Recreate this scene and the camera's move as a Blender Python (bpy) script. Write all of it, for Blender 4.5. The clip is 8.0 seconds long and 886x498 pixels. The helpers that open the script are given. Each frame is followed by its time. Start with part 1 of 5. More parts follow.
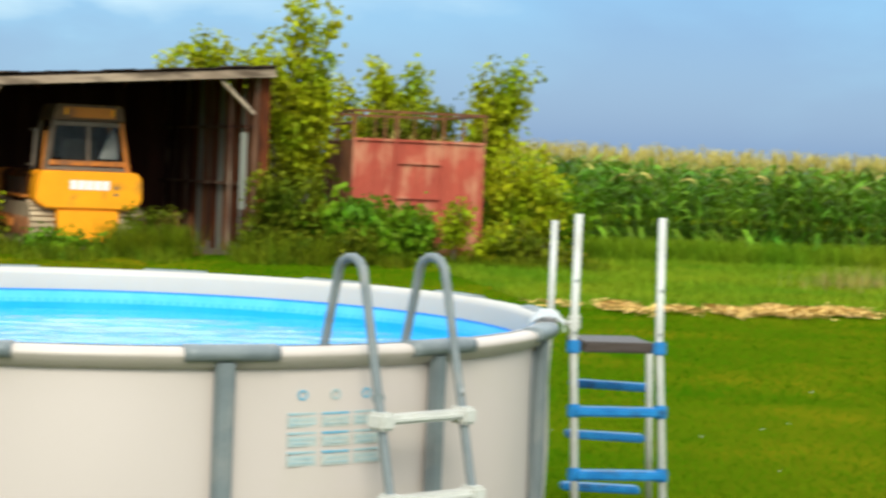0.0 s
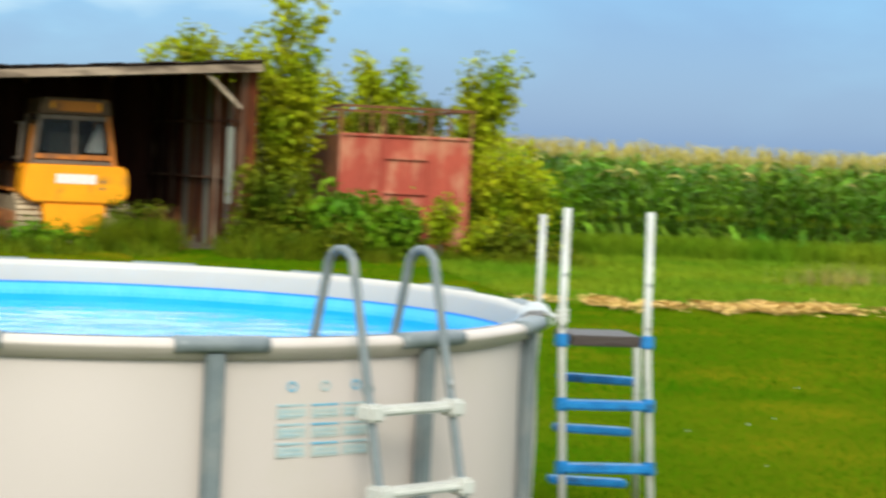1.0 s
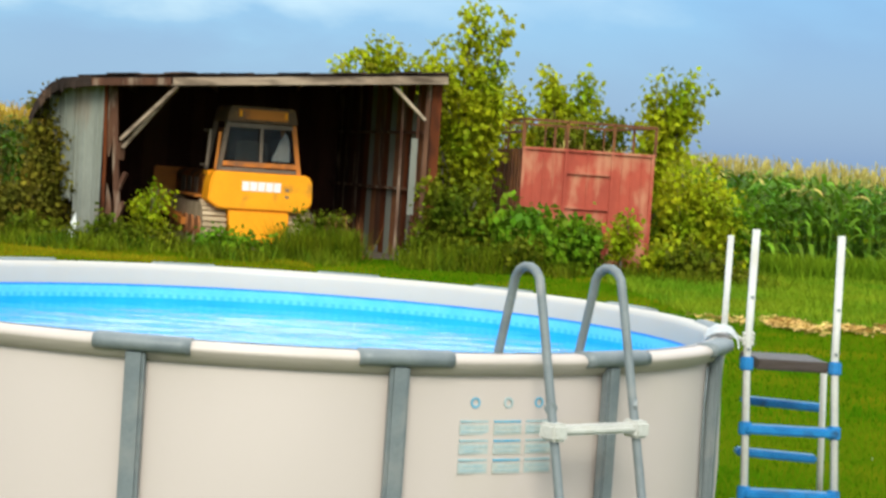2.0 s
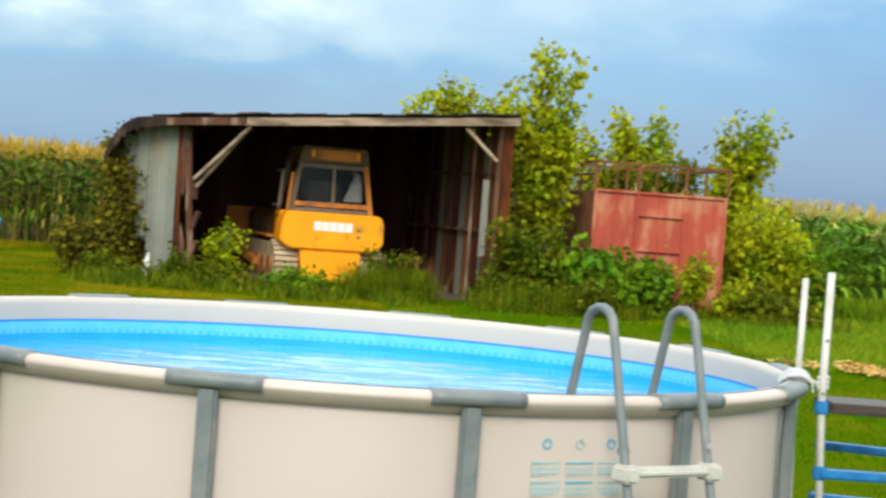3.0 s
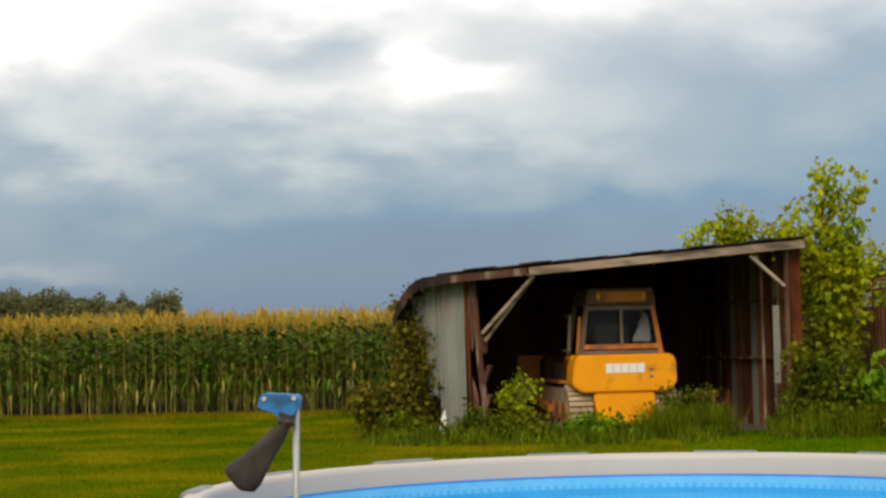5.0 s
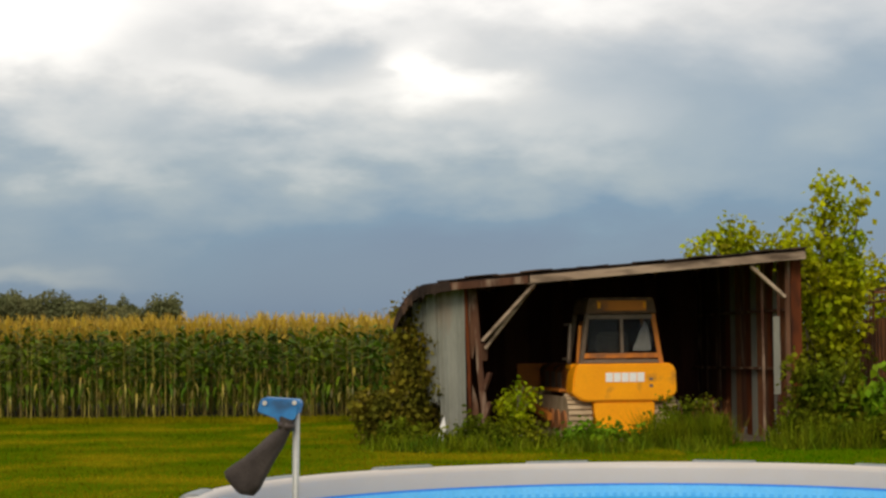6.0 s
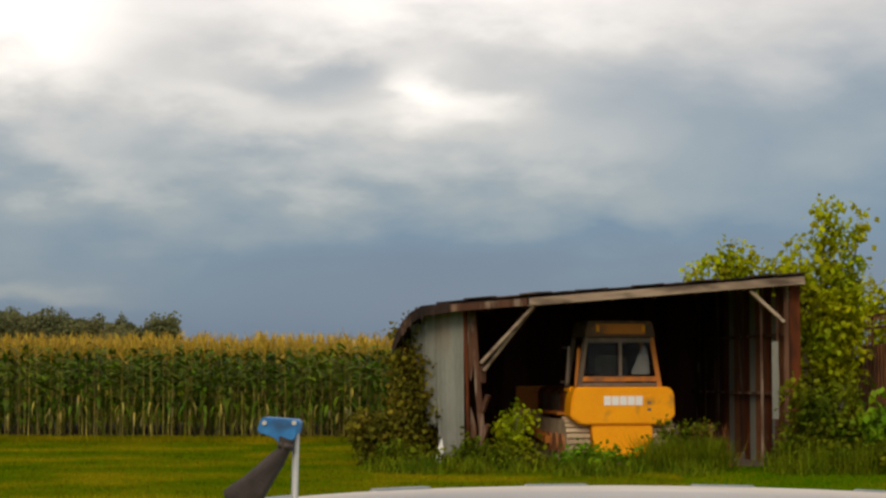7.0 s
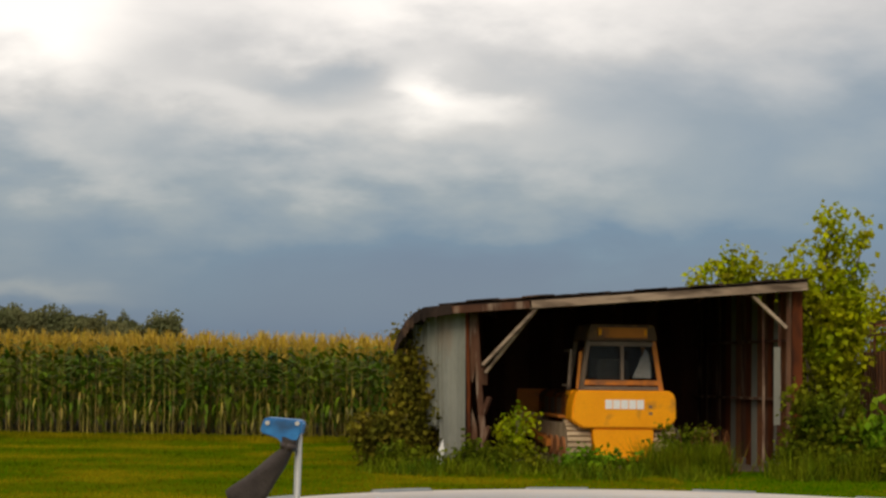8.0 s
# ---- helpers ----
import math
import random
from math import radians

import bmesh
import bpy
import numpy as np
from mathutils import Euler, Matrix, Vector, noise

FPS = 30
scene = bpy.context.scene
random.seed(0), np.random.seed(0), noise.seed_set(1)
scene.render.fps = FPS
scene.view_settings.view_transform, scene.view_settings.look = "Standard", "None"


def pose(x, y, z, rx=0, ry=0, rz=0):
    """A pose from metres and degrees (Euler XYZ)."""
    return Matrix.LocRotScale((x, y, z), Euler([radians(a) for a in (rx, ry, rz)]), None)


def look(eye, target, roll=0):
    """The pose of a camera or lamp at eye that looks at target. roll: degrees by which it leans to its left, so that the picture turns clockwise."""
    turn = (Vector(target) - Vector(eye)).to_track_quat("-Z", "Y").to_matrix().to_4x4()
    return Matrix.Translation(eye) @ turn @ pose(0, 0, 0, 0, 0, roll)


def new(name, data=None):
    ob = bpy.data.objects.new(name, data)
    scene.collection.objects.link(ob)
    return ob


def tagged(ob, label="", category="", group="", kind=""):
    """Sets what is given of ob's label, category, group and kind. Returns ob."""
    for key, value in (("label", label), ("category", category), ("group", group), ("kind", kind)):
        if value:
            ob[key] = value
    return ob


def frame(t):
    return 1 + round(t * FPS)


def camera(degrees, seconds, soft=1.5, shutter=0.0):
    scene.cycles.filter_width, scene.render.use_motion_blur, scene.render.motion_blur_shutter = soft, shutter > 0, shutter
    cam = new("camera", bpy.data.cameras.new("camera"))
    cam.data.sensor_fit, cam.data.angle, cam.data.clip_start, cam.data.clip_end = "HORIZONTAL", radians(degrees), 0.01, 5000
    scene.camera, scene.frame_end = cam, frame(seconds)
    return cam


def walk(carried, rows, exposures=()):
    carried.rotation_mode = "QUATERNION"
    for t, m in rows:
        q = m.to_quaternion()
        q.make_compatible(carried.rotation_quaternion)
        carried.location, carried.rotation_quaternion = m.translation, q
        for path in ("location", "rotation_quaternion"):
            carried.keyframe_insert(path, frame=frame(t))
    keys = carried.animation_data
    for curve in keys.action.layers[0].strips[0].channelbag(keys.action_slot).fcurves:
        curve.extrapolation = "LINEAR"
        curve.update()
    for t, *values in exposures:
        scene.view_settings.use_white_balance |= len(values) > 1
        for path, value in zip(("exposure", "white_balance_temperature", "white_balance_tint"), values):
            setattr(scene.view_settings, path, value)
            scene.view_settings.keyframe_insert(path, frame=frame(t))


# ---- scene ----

# ---------------- camera and walk ----------------
cam = camera(26.1, 8.0, soft=2.6, shutter=0.7)
# seconds, x, y, z, yaw to the left, pitch up, roll (right side up)
ROWS = (
    (0.0, 0.059, -0.041, 2.004, -10.49, -2.72, 2.47),
    (0.3, 0.056, -0.042, 1.996, -12.01, -2.67, 2.58),
    (0.5, 0.053, -0.056, 1.995, -11.98, -2.87, 2.38),
    (0.8, 0.045, -0.057, 1.992, -12.01, -2.82, 2.59),
    (0.9, 0.042, -0.057, 1.991, -11.67, -2.84, 2.66),
    (1.0, 0.039, -0.057, 1.990, -10.93, -2.82, 2.73),
    (1.2, 0.031, -0.050, 1.989, -8.96, -2.89, 2.98),
    (1.5, 0.017, -0.039, 1.989, -6.63, -2.93, 3.36),
    (1.7, 0.011, -0.032, 2.002, -6.02, -3.03, 3.65),
    (2.8, 0.006, -0.005, 1.999, -4.09, -1.44, 4.27),
    (3.0, -0.000, -0.008, 1.993, -3.37, -1.64, 4.36),
    (3.2, -0.005, 0.002, 1.997, -2.37, -1.70, 4.45),
    (3.3, -0.007, 0.007, 1.999, -1.16, -1.78, 4.49),
    (3.5, -0.012, 0.017, 2.003, 0.63, -1.93, 4.58),
    (3.8, -0.014, 0.032, 2.014, 3.10, -2.05, 1.95),
    (4.0, -0.016, 0.034, 2.004, 4.27, -1.86, 0.31),
    (4.1, -0.016, 0.034, 2.007, 4.63, -0.91, 0.09),
    (4.2, -0.017, 0.035, 2.010, 4.98, -0.16, -0.13),
    (4.3, -0.018, 0.036, 2.014, 5.12, 0.22, -0.35),
    (4.5, -0.020, 0.036, 2.021, 5.33, 1.82, -0.79),
    (4.6, -0.020, 0.036, 2.021, 5.33, 1.72, -0.92),
    (5.0, -0.021, 0.030, 2.021, 5.28, 2.40, -1.27),
    (6.5, -0.025, 0.006, 2.017, 5.31, 2.80, -0.26),
    (7.0, -0.031, 0.001, 2.018, 5.28, 3.26, -0.01),
    (7.5, -0.041, -0.001, 2.018, 5.31, 3.33, 0.69),
    (8.0, -0.041, -0.001, 2.022, 5.36, 3.30, 0.70),
)
EXPOSURES = (
    (0.0, 0.06, 6100, 1), (1.7, 0.03, 6050, 2), (3.0, 0.0, 6250, 4), (3.5, -0.05, 6350, 7), (4.0, 0.0, 6500, 8), (4.5, -0.25, 6600, 8), (5.0, -0.70, 6900, 11),
    (6.4, -0.85, 7100, 12), (7.0, -1.0, 7200, 13), (8.0, -1.05, 7200, 13),
)
walk(cam, [(t, pose(x, y, z, 90 + p, 0, yaw) @ pose(0, 0, 0, 0, 0, r)) for t, x, y, z, yaw, p, r in ROWS], EXPOSURES)

# ---------------- sky and sun ----------------
SUN_ELEVATION, SUN_AZIMUTH = 38.0, 188.0      # azimuth clockwise from the +y axis
world = bpy.data.worlds.new("sky")
scene.world = world
world.use_nodes = True
wn, wl = world.node_tree.nodes, world.node_tree.links
wn.clear()


def wnode(kind, **values):
    n = wn.new(kind)
    for k, v in values.items():
        n.inputs[int(k[1:])].default_value = v
    return n


def wmath(op, a, b=0.0, c=None):
    n = wn.new("ShaderNodeMath")
    n.operation = op
    for i, s in enumerate((a, b) if c is None else (a, b, c)):
        if isinstance(s, (int, float)):
            n.inputs[i].default_value = s
        else:
            wl.new(s, n.inputs[i])
    return n.outputs[0]


w_coord = wn.new("ShaderNodeTexCoord")
w_sep = wn.new("ShaderNodeSeparateXYZ")
wl.new(w_coord.outputs["Generated"], w_sep.inputs[0])
d_x, d_y, d_z = w_sep.outputs
w_noise = wn.new("ShaderNodeTexNoise")
w_map = wn.new("ShaderNodeMapping")
w_map.inputs["Scale"].default_value = (1.0, 1.0, 2.4)
wl.new(w_coord.outputs["Generated"], w_map.inputs[0])
wl.new(w_map.outputs[0], w_noise.inputs["Vector"])
w_noise.inputs["Scale"].default_value = 6.0
w_noise.inputs["Detail"].default_value = 8.0
w_noise.inputs["Roughness"].default_value = 0.52
w_noise.inputs["Distortion"].default_value = 0.3
w_fine = wn.new("ShaderNodeTexNoise")
wl.new(w_map.outputs[0], w_fine.inputs["Vector"])
w_fine.inputs["Scale"].default_value = 22.0
w_fine.inputs["Detail"].default_value = 6.0
puff = wmath("SUBTRACT", w_noise.outputs["Fac"], 0.5)
wisp = wmath("SUBTRACT", w_fine.outputs["Fac"], 0.5)
# directions bent by the noise so that every cloud edge is ragged
c_x = wmath("ADD", d_x, wmath("MULTIPLY", wisp, 0.05))
c_z = wmath("ADD", d_z, wmath("MULTIPLY", wmath("ADD", puff, wisp), 0.035))


def bank(x, z, wide, high, strength):
    """One soft bank of cloud round the direction (x, 1, z)."""
    a = wmath("DIVIDE", wmath("SUBTRACT", c_x, x), wide)
    b = wmath("DIVIDE", wmath("SUBTRACT", c_z, z), high)
    q = wmath("ADD", wmath("MULTIPLY", a, a), wmath("MULTIPLY", b, b))
    front = wmath("GREATER_THAN", d_y, 0.0)
    return wmath("MULTIPLY", wmath("MULTIPLY", wmath("EXPONENT", wmath("MULTIPLY", q, -1.0)), strength), front)


light = wmath("MULTIPLY_ADD", puff, 0.43, 0.105)
light = wmath("MULTIPLY_ADD", wisp, 0.20, light)
light = wmath("ADD", light, wmath("MULTIPLY", wmath("SMOOTH_MIN", wmath("MAXIMUM", d_z, 0.0), 0.24, 0.08), 3.1))
CLOUDS = (
    (-0.295, 0.165, 0.055, 0.040, 0.42), (-0.175, 0.155, 0.05, 0.022, 0.10), (-0.155, 0.120, 0.065, 0.013, 0.22),
    (-0.104, 0.138, 0.024, 0.017, 0.40), (-0.065, 0.132, 0.026, 0.012, 0.24), (0.02, 0.165, 0.12, 0.035, 0.09),
    (-0.140, 0.095, 0.055, 0.016, 0.13), (-0.100, 0.045, 0.14, 0.018, -0.12), (-0.21, 0.135, 0.045, 0.012, 0.16), (-0.30, 0.036, 0.045, 0.008, 0.18),
    (-0.09, 0.19, 0.12, 0.025, 0.22), (-0.05, 0.108, 0.09, 0.020, 0.18), (0.02, 0.080, 0.050, 0.022, 0.09), (-0.26, 0.10, 0.05, 0.02, 0.14), (0.34, 0.06, 0.20, 0.08, -0.26),
    (-0.155, 0.150, 0.040, 0.011, -0.14), (0.06, 0.15, 0.09, 0.03, -0.07), (-0.30, 0.075, 0.08, 0.02, -0.05), (-0.03, 0.050, 0.12, 0.016, -0.05),
)
for cloud in CLOUDS:
    light = wmath("ADD", light, bank(*cloud))
w_ramp = wn.new("ShaderNodeValToRGB")
wl.new(light, w_ramp.inputs[0])
STOPS = ((0.0, (0.06, 0.18, 0.47)), (0.22, (0.105, 0.285, 0.575)), (0.46, (0.48, 0.595, 0.73)), (0.70, (1.20, 1.20, 1.20)), (1.0, (2.4, 2.34, 2.26)))
w_ramp.color_ramp.elements[0].position, w_ramp.color_ramp.elements[0].color = STOPS[0][0], (*STOPS[0][1], 1)
w_ramp.color_ramp.elements[1].position, w_ramp.color_ramp.elements[1].color = STOPS[-1][0], (*STOPS[-1][1], 1)
for place, colour in STOPS[1:-1]:
    w_ramp.color_ramp.elements.new(place).color = (*colour, 1)
w_sky = wn.new("ShaderNodeTexSky")
w_sky.sky_type, w_sky.sun_disc = "NISHITA", False
w_sky.sun_elevation, w_sky.sun_rotation = radians(SUN_ELEVATION), radians(SUN_AZIMUTH)
w_bg_sky, w_bg_cloud, w_add, w_out = (wn.new("ShaderNodeBackground"), wn.new("ShaderNodeBackground"), wn.new("ShaderNodeAddShader"),
                                      wn.new("ShaderNodeOutputWorld"))
w_bg_sky.inputs["Strength"].default_value = 0.05
w_bg_cloud.inputs["Strength"].default_value = 0.85
wl.new(w_sky.outputs[0], w_bg_sky.inputs["Color"])
wl.new(w_ramp.outputs[0], w_bg_cloud.inputs["Color"])
wl.new(w_bg_sky.outputs[0], w_add.inputs[0])
wl.new(w_bg_cloud.outputs[0], w_add.inputs[1])
wl.new(w_add.outputs[0], w_out.inputs[0])

sun = new("sun", bpy.data.lights.new("sun", "SUN"))
sun.data.energy, sun.data.angle, sun.data.color = 3.0, radians(24), (1.0, 0.91, 0.76)
sun.matrix_world = look((0, 0, 0), (-math.sin(radians(SUN_AZIMUTH)), -math.cos(radians(SUN_AZIMUTH)), -math.tan(radians(SUN_ELEVATION))))
sun.location = (0, -20, 30)


# ---------------- materials ----------------
def material(name, colour, other=None, scale=6.0, rough=0.6, metal=0.0, bump=0.0, fine=60.0, stretch=(1, 1, 1), island=0.0, piece=0.0,
             spec=0.5, grit=0.36, leaf=0.0, dirt=None, dirt_scale=1.5, dirt_amount=0.5):
    """Two colours mixed by coarse noise, finer grain on top, stains, relief; varied by island or by object."""
    m = bpy.data.materials.new(name)
    m.use_nodes = True
    nt = m.node_tree
    nodes, links = nt.nodes, nt.links
    b = nodes["Principled BSDF"]
    b.inputs["Roughness"].default_value, b.inputs["Metallic"].default_value = rough, metal
    b.inputs["Specular IOR Level"].default_value = spec
    co, mp = nodes.new("ShaderNodeTexCoord"), nodes.new("ShaderNodeMapping")
    mp.inputs["Scale"].default_value = stretch
    links.new(co.outputs["Object"], mp.inputs[0])

    def grain(s, detail=5.0):
        n = nodes.new("ShaderNodeTexNoise")
        n.inputs["Scale"].default_value, n.inputs["Detail"].default_value = s, detail
        links.new(mp.outputs[0], n.inputs["Vector"])
        return n.outputs["Fac"]

    def ramp(s, lo, hi):
        n = nodes.new("ShaderNodeMapRange")
        n.inputs["From Min"].default_value, n.inputs["From Max"].default_value = lo, hi
        links.new(s, n.inputs["Value"])
        return n.outputs["Result"]

    def blend(f, a, c):
        n = nodes.new("ShaderNodeMix")
        n.data_type = "RGBA"
        if isinstance(f, float):
            n.inputs[0].default_value = f
        else:
            links.new(f, n.inputs[0])
        for i, v in ((6, a), (7, c)):
            if isinstance(v, tuple):
                n.inputs[i].default_value = (*v, 1)
            else:
                links.new(v, n.inputs[i])
        return n.outputs[2]

    other = other or tuple(v * 0.8 for v in colour)
    out = blend(ramp(grain(scale), 0.35, 0.65), colour, other)
    fine_fac = grain(fine, 3.0)
    hsv = nodes.new("ShaderNodeHueSaturation")
    links.new(out, hsv.inputs["Color"])
    val = nodes.new("ShaderNodeMath")
    val.operation = "MULTIPLY_ADD"
    links.new(fine_fac, val.inputs[0])
    val.inputs[1].default_value, val.inputs[2].default_value = grit, 1 - grit / 2
    shade = val.outputs[0]
    if island or piece:
        if island:
            rnd = nodes.new("ShaderNodeNewGeometry").outputs["Random Per Island"]
            amount = island
        else:
            rnd = nodes.new("ShaderNodeObjectInfo").outputs["Random"]
            amount = piece
        v2 = nodes.new("ShaderNodeMath")
        v2.operation = "MULTIPLY_ADD"
        links.new(rnd, v2.inputs[0])
        v2.inputs[1].default_value, v2.inputs[2].default_value = 2 * amount, 1 - amount
        v3 = nodes.new("ShaderNodeMath")
        v3.operation = "MULTIPLY"
        links.new(shade, v3.inputs[0])
        links.new(v2.outputs[0], v3.inputs[1])
        shade = v3.outputs[0]
        hue = nodes.new("ShaderNodeMath")
        hue.operation = "MULTIPLY_ADD"
        links.new(rnd, hue.inputs[0])
        hue.inputs[1].default_value, hue.inputs[2].default_value = 0.05 * amount, 0.5 - 0.025 * amount
        links.new(hue.outputs[0], hsv.inputs["Hue"])
    links.new(shade, hsv.inputs["Value"])
    out = hsv.outputs[0]
    if dirt:
        out = blend(ramp(grain(dirt_scale, 8.0), 0.62 - 0.3 * dirt_amount, 0.78 - 0.3 * dirt_amount), out, dirt)
    links.new(out, b.inputs["Base Color"])
    if bump:
        bn = nodes.new("ShaderNodeBump")
        bn.inputs["Strength"].default_value, bn.inputs["Distance"].default_value = min(1.0, bump), 0.01
        links.new(grain(fine * 0.6), bn.inputs["Height"])
        links.new(bn.outputs[0], b.inputs["Normal"])
    if leaf:
        tr, mix = nodes.new("ShaderNodeBsdfTranslucent"), nodes.new("ShaderNodeMixShader")
        mix.inputs[0].default_value = leaf
        links.new(out, tr.inputs["Color"])
        links.new(b.outputs[0], mix.inputs[1])
        links.new(tr.outputs[0], mix.inputs[2])
        links.new(mix.outputs[0], nodes["Material Output"].inputs["Surface"])
    return m


GRASS_GROUND = material("lawn", (0.042, 0.092, 0.001), (0.080, 0.104, 0.002), scale=0.30, rough=0.9, bump=0.5, fine=25.0, grit=0.2, dirt=(0.125, 0.122, 0.003), dirt_scale=0.42, dirt_amount=0.42, spec=0.0)
GRASS = material("grass_blades", (0.045, 0.142, 0.001), (0.098, 0.172, 0.002), scale=0.3, grit=0.14, rough=0.7, island=0.07, leaf=0.3, spec=0.0)
GRASS_DRY = material("grass_blades_dry", (0.055, 0.092, 0.001), (0.25, 0.195, 0.006), scale=0.42, grit=0.12, rough=0.7, island=0.05, leaf=0.3, spec=0.0)
TALL_GRASS = material("tall_grass", (0.125, 0.235, 0.008), (0.22, 0.285, 0.012), scale=0.45, rough=0.7, island=0.18, leaf=0.4, spec=0.03)
WEED_GRASS = material("weed_grass", (0.055, 0.105, 0.003), (0.175, 0.20, 0.007), scale=1.6, rough=0.6, island=0.5, leaf=0.35, spec=0.05)
LEAF_VINE = material("leaf_vine", (0.088, 0.088, 0.010), (0.185, 0.145, 0.014), scale=1.8, rough=0.7, island=0.5, leaf=0.35, spec=0.04)
STRAW = material("straw", (0.56, 0.34, 0.09), (0.64, 0.43, 0.14), scale=2.0, rough=0.8, island=0.3)
CORN_LEAF = material("corn_leaf", (0.085, 0.205, 0.014), (0.20, 0.31, 0.018), scale=0.8, rough=0.5, island=0.6, leaf=0.35, spec=0.15)
CORN_STALK = material("corn_stalk", (0.32, 0.235, 0.032), (0.13, 0.12, 0.02), scale=3.0, rough=0.6, island=0.5)
CORN_LEAF_RIPE = material("corn_leaf_ripe", (0.036, 0.092, 0.005), (0.120, 0.165, 0.008), scale=0.8, rough=0.5, island=0.65, leaf=0.3, spec=0.12)
TASSEL_PALE = material("corn_tassel_pale", (0.52, 0.40, 0.09), (0.40, 0.34, 0.09), scale=3.0, rough=0.8, island=0.3, leaf=0.25)
TASSEL = material("corn_tassel", (0.50, 0.31, 0.022), (0.40, 0.28, 0.03), scale=3.0, rough=0.8, island=0.35, leaf=0.2)
LEAF_BRIGHT = material("leaf_bright", (0.225, 0.30, 0.006), (0.47, 0.455, 0.010), scale=1.2, rough=0.5, island=0.55, leaf=0.48, spec=0.1)
LEAF_DEEP = material("leaf_deep", (0.080, 0.185, 0.007), (0.19, 0.29, 0.009), scale=1.2, rough=0.5, island=0.5, leaf=0.35, spec=0.08)
LEAF_OLIVE = material("leaf_olive", (0.070, 0.105, 0.005), (0.18, 0.185, 0.009), scale=1.2, rough=0.6, island=0.5, leaf=0.35, spec=0.05)
# olive leaves with distance haze mixed into the colour, paler and greyer
LEAF_HAZY = material("leaf_far", (0.13, 0.145, 0.065), (0.18, 0.175, 0.075), scale=0.3, rough=0.8, island=0.2, leaf=0.3, spec=0.03)
BARK = material("bark", (0.10, 0.075, 0.05), (0.15, 0.12, 0.09), scale=8.0, rough=0.9, bump=0.8, fine=40.0, stretch=(1, 1, 0.3))
VINYL = material("pool_wall_vinyl", (0.530, 0.450, 0.412), (0.508, 0.432, 0.394), scale=0.7, grit=0.03, rough=0.5, fine=160.0, dirt=(0.48, 0.42, 0.35), dirt_scale=0.9, dirt_amount=0.1)
RAIL = material("pool_rail", (0.52, 0.445, 0.40), (0.48, 0.41, 0.365), grit=0.08, scale=5.0, rough=0.42, dirt=(0.43, 0.38, 0.33), dirt_scale=3.0, dirt_amount=0.2)
GREY_PAINT = material("grey_painted_steel", (0.135, 0.155, 0.165), (0.17, 0.19, 0.195), scale=7.0, rough=0.45, fine=70.0, dirt=(0.24, 0.24, 0.23), dirt_scale=5.0, dirt_amount=0.2)
LINER = material("pool_liner", (0.022, 0.33, 0.68), (0.030, 0.37, 0.72), scale=3.0, rough=0.35)
LINER_PALE = material("liner_pale", (0.10, 0.47, 0.80), (0.14, 0.52, 0.82), scale=6.0, rough=0.35)
LINER_DARK = material("liner_dark", (0.015, 0.19, 0.62), (0.02, 0.22, 0.66), scale=6.0, rough=0.35)
LINER_MID = material("liner_mid", (0.06, 0.38, 0.75), (0.075, 0.41, 0.76), scale=6.0, rough=0.35)
LINER_LIP = material("liner_lip", (0.47, 0.43, 0.39), (0.455, 0.415, 0.375), grit=0.04, scale=4.0, rough=0.45)
WHITE_PLASTIC = material("white_plastic", (0.56, 0.545, 0.50), (0.48, 0.465, 0.43), scale=5.0, rough=0.4, dirt=(0.45, 0.42, 0.36), dirt_scale=6.0, dirt_amount=0.2)
BRIGHT_PLASTIC = material("bright_white_plastic", (0.78, 0.78, 0.76), (0.70, 0.70, 0.68), scale=5.0, grit=0.1, rough=0.4)
HOSE_GREY = material("grey_hose", (0.10, 0.10, 0.10), (0.15, 0.15, 0.15), scale=20.0, rough=0.5)
POLE_GREY = material("pale_pole", (0.40, 0.41, 0.40), (0.34, 0.35, 0.34), scale=6.0, rough=0.45, metal=0.2)
BLUE_PLASTIC = material("blue_plastic", (0.010, 0.13, 0.36), (0.022, 0.20, 0.48), scale=14.0, rough=0.4, dirt=(0.02, 0.07, 0.16), dirt_scale=9.0, dirt_amount=0.25)
PRINT_BLUE = material("wall_print_blue", (0.29, 0.42, 0.46), (0.37, 0.44, 0.44), scale=14.0, rough=0.5)
PRINT_PALE = material("wall_print_pale", (0.39, 0.445, 0.44), (0.44, 0.455, 0.42), scale=14.0, rough=0.5)
RAG_CLOTH = material("white_cloth", (0.80, 0.80, 0.80), (0.72, 0.73, 0.74), scale=12.0, rough=0.9)
PRINT_DEEP = material("wall_print_deep", (0.10, 0.33, 0.50), (0.18, 0.38, 0.50), scale=14.0, rough=0.5)
DARK_BOARD = material("dark_step_board", (0.035, 0.022, 0.018), (0.060, 0.042, 0.034), scale=6.0, rough=0.5, bump=0.5, stretch=(0.3, 2, 1))
MESH_CLOTH = material("dark_mesh_cloth", (0.030, 0.022, 0.020), (0.062, 0.048, 0.042), scale=7.0, rough=0.9, bump=0.5, fine=120.0)
OLD_WOOD = material("weathered_wood", (0.44, 0.34, 0.25), (0.29, 0.21, 0.15), scale=3.0, rough=0.85, bump=0.8, fine=30.0, stretch=(0.25, 1, 1), piece=0.2, spec=0.15, dirt=(0.10, 0.07, 0.05), dirt_scale=3.5, dirt_amount=0.46)
OLD_POST = material("weathered_post", (0.125, 0.060, 0.036), (0.060, 0.028, 0.018), scale=3.0, rough=0.9, bump=0.9, fine=30.0, stretch=(1, 1, 0.2), piece=0.25, spec=0.1, dirt=(0.30, 0.22, 0.16), dirt_scale=5.0, dirt_amount=0.34)
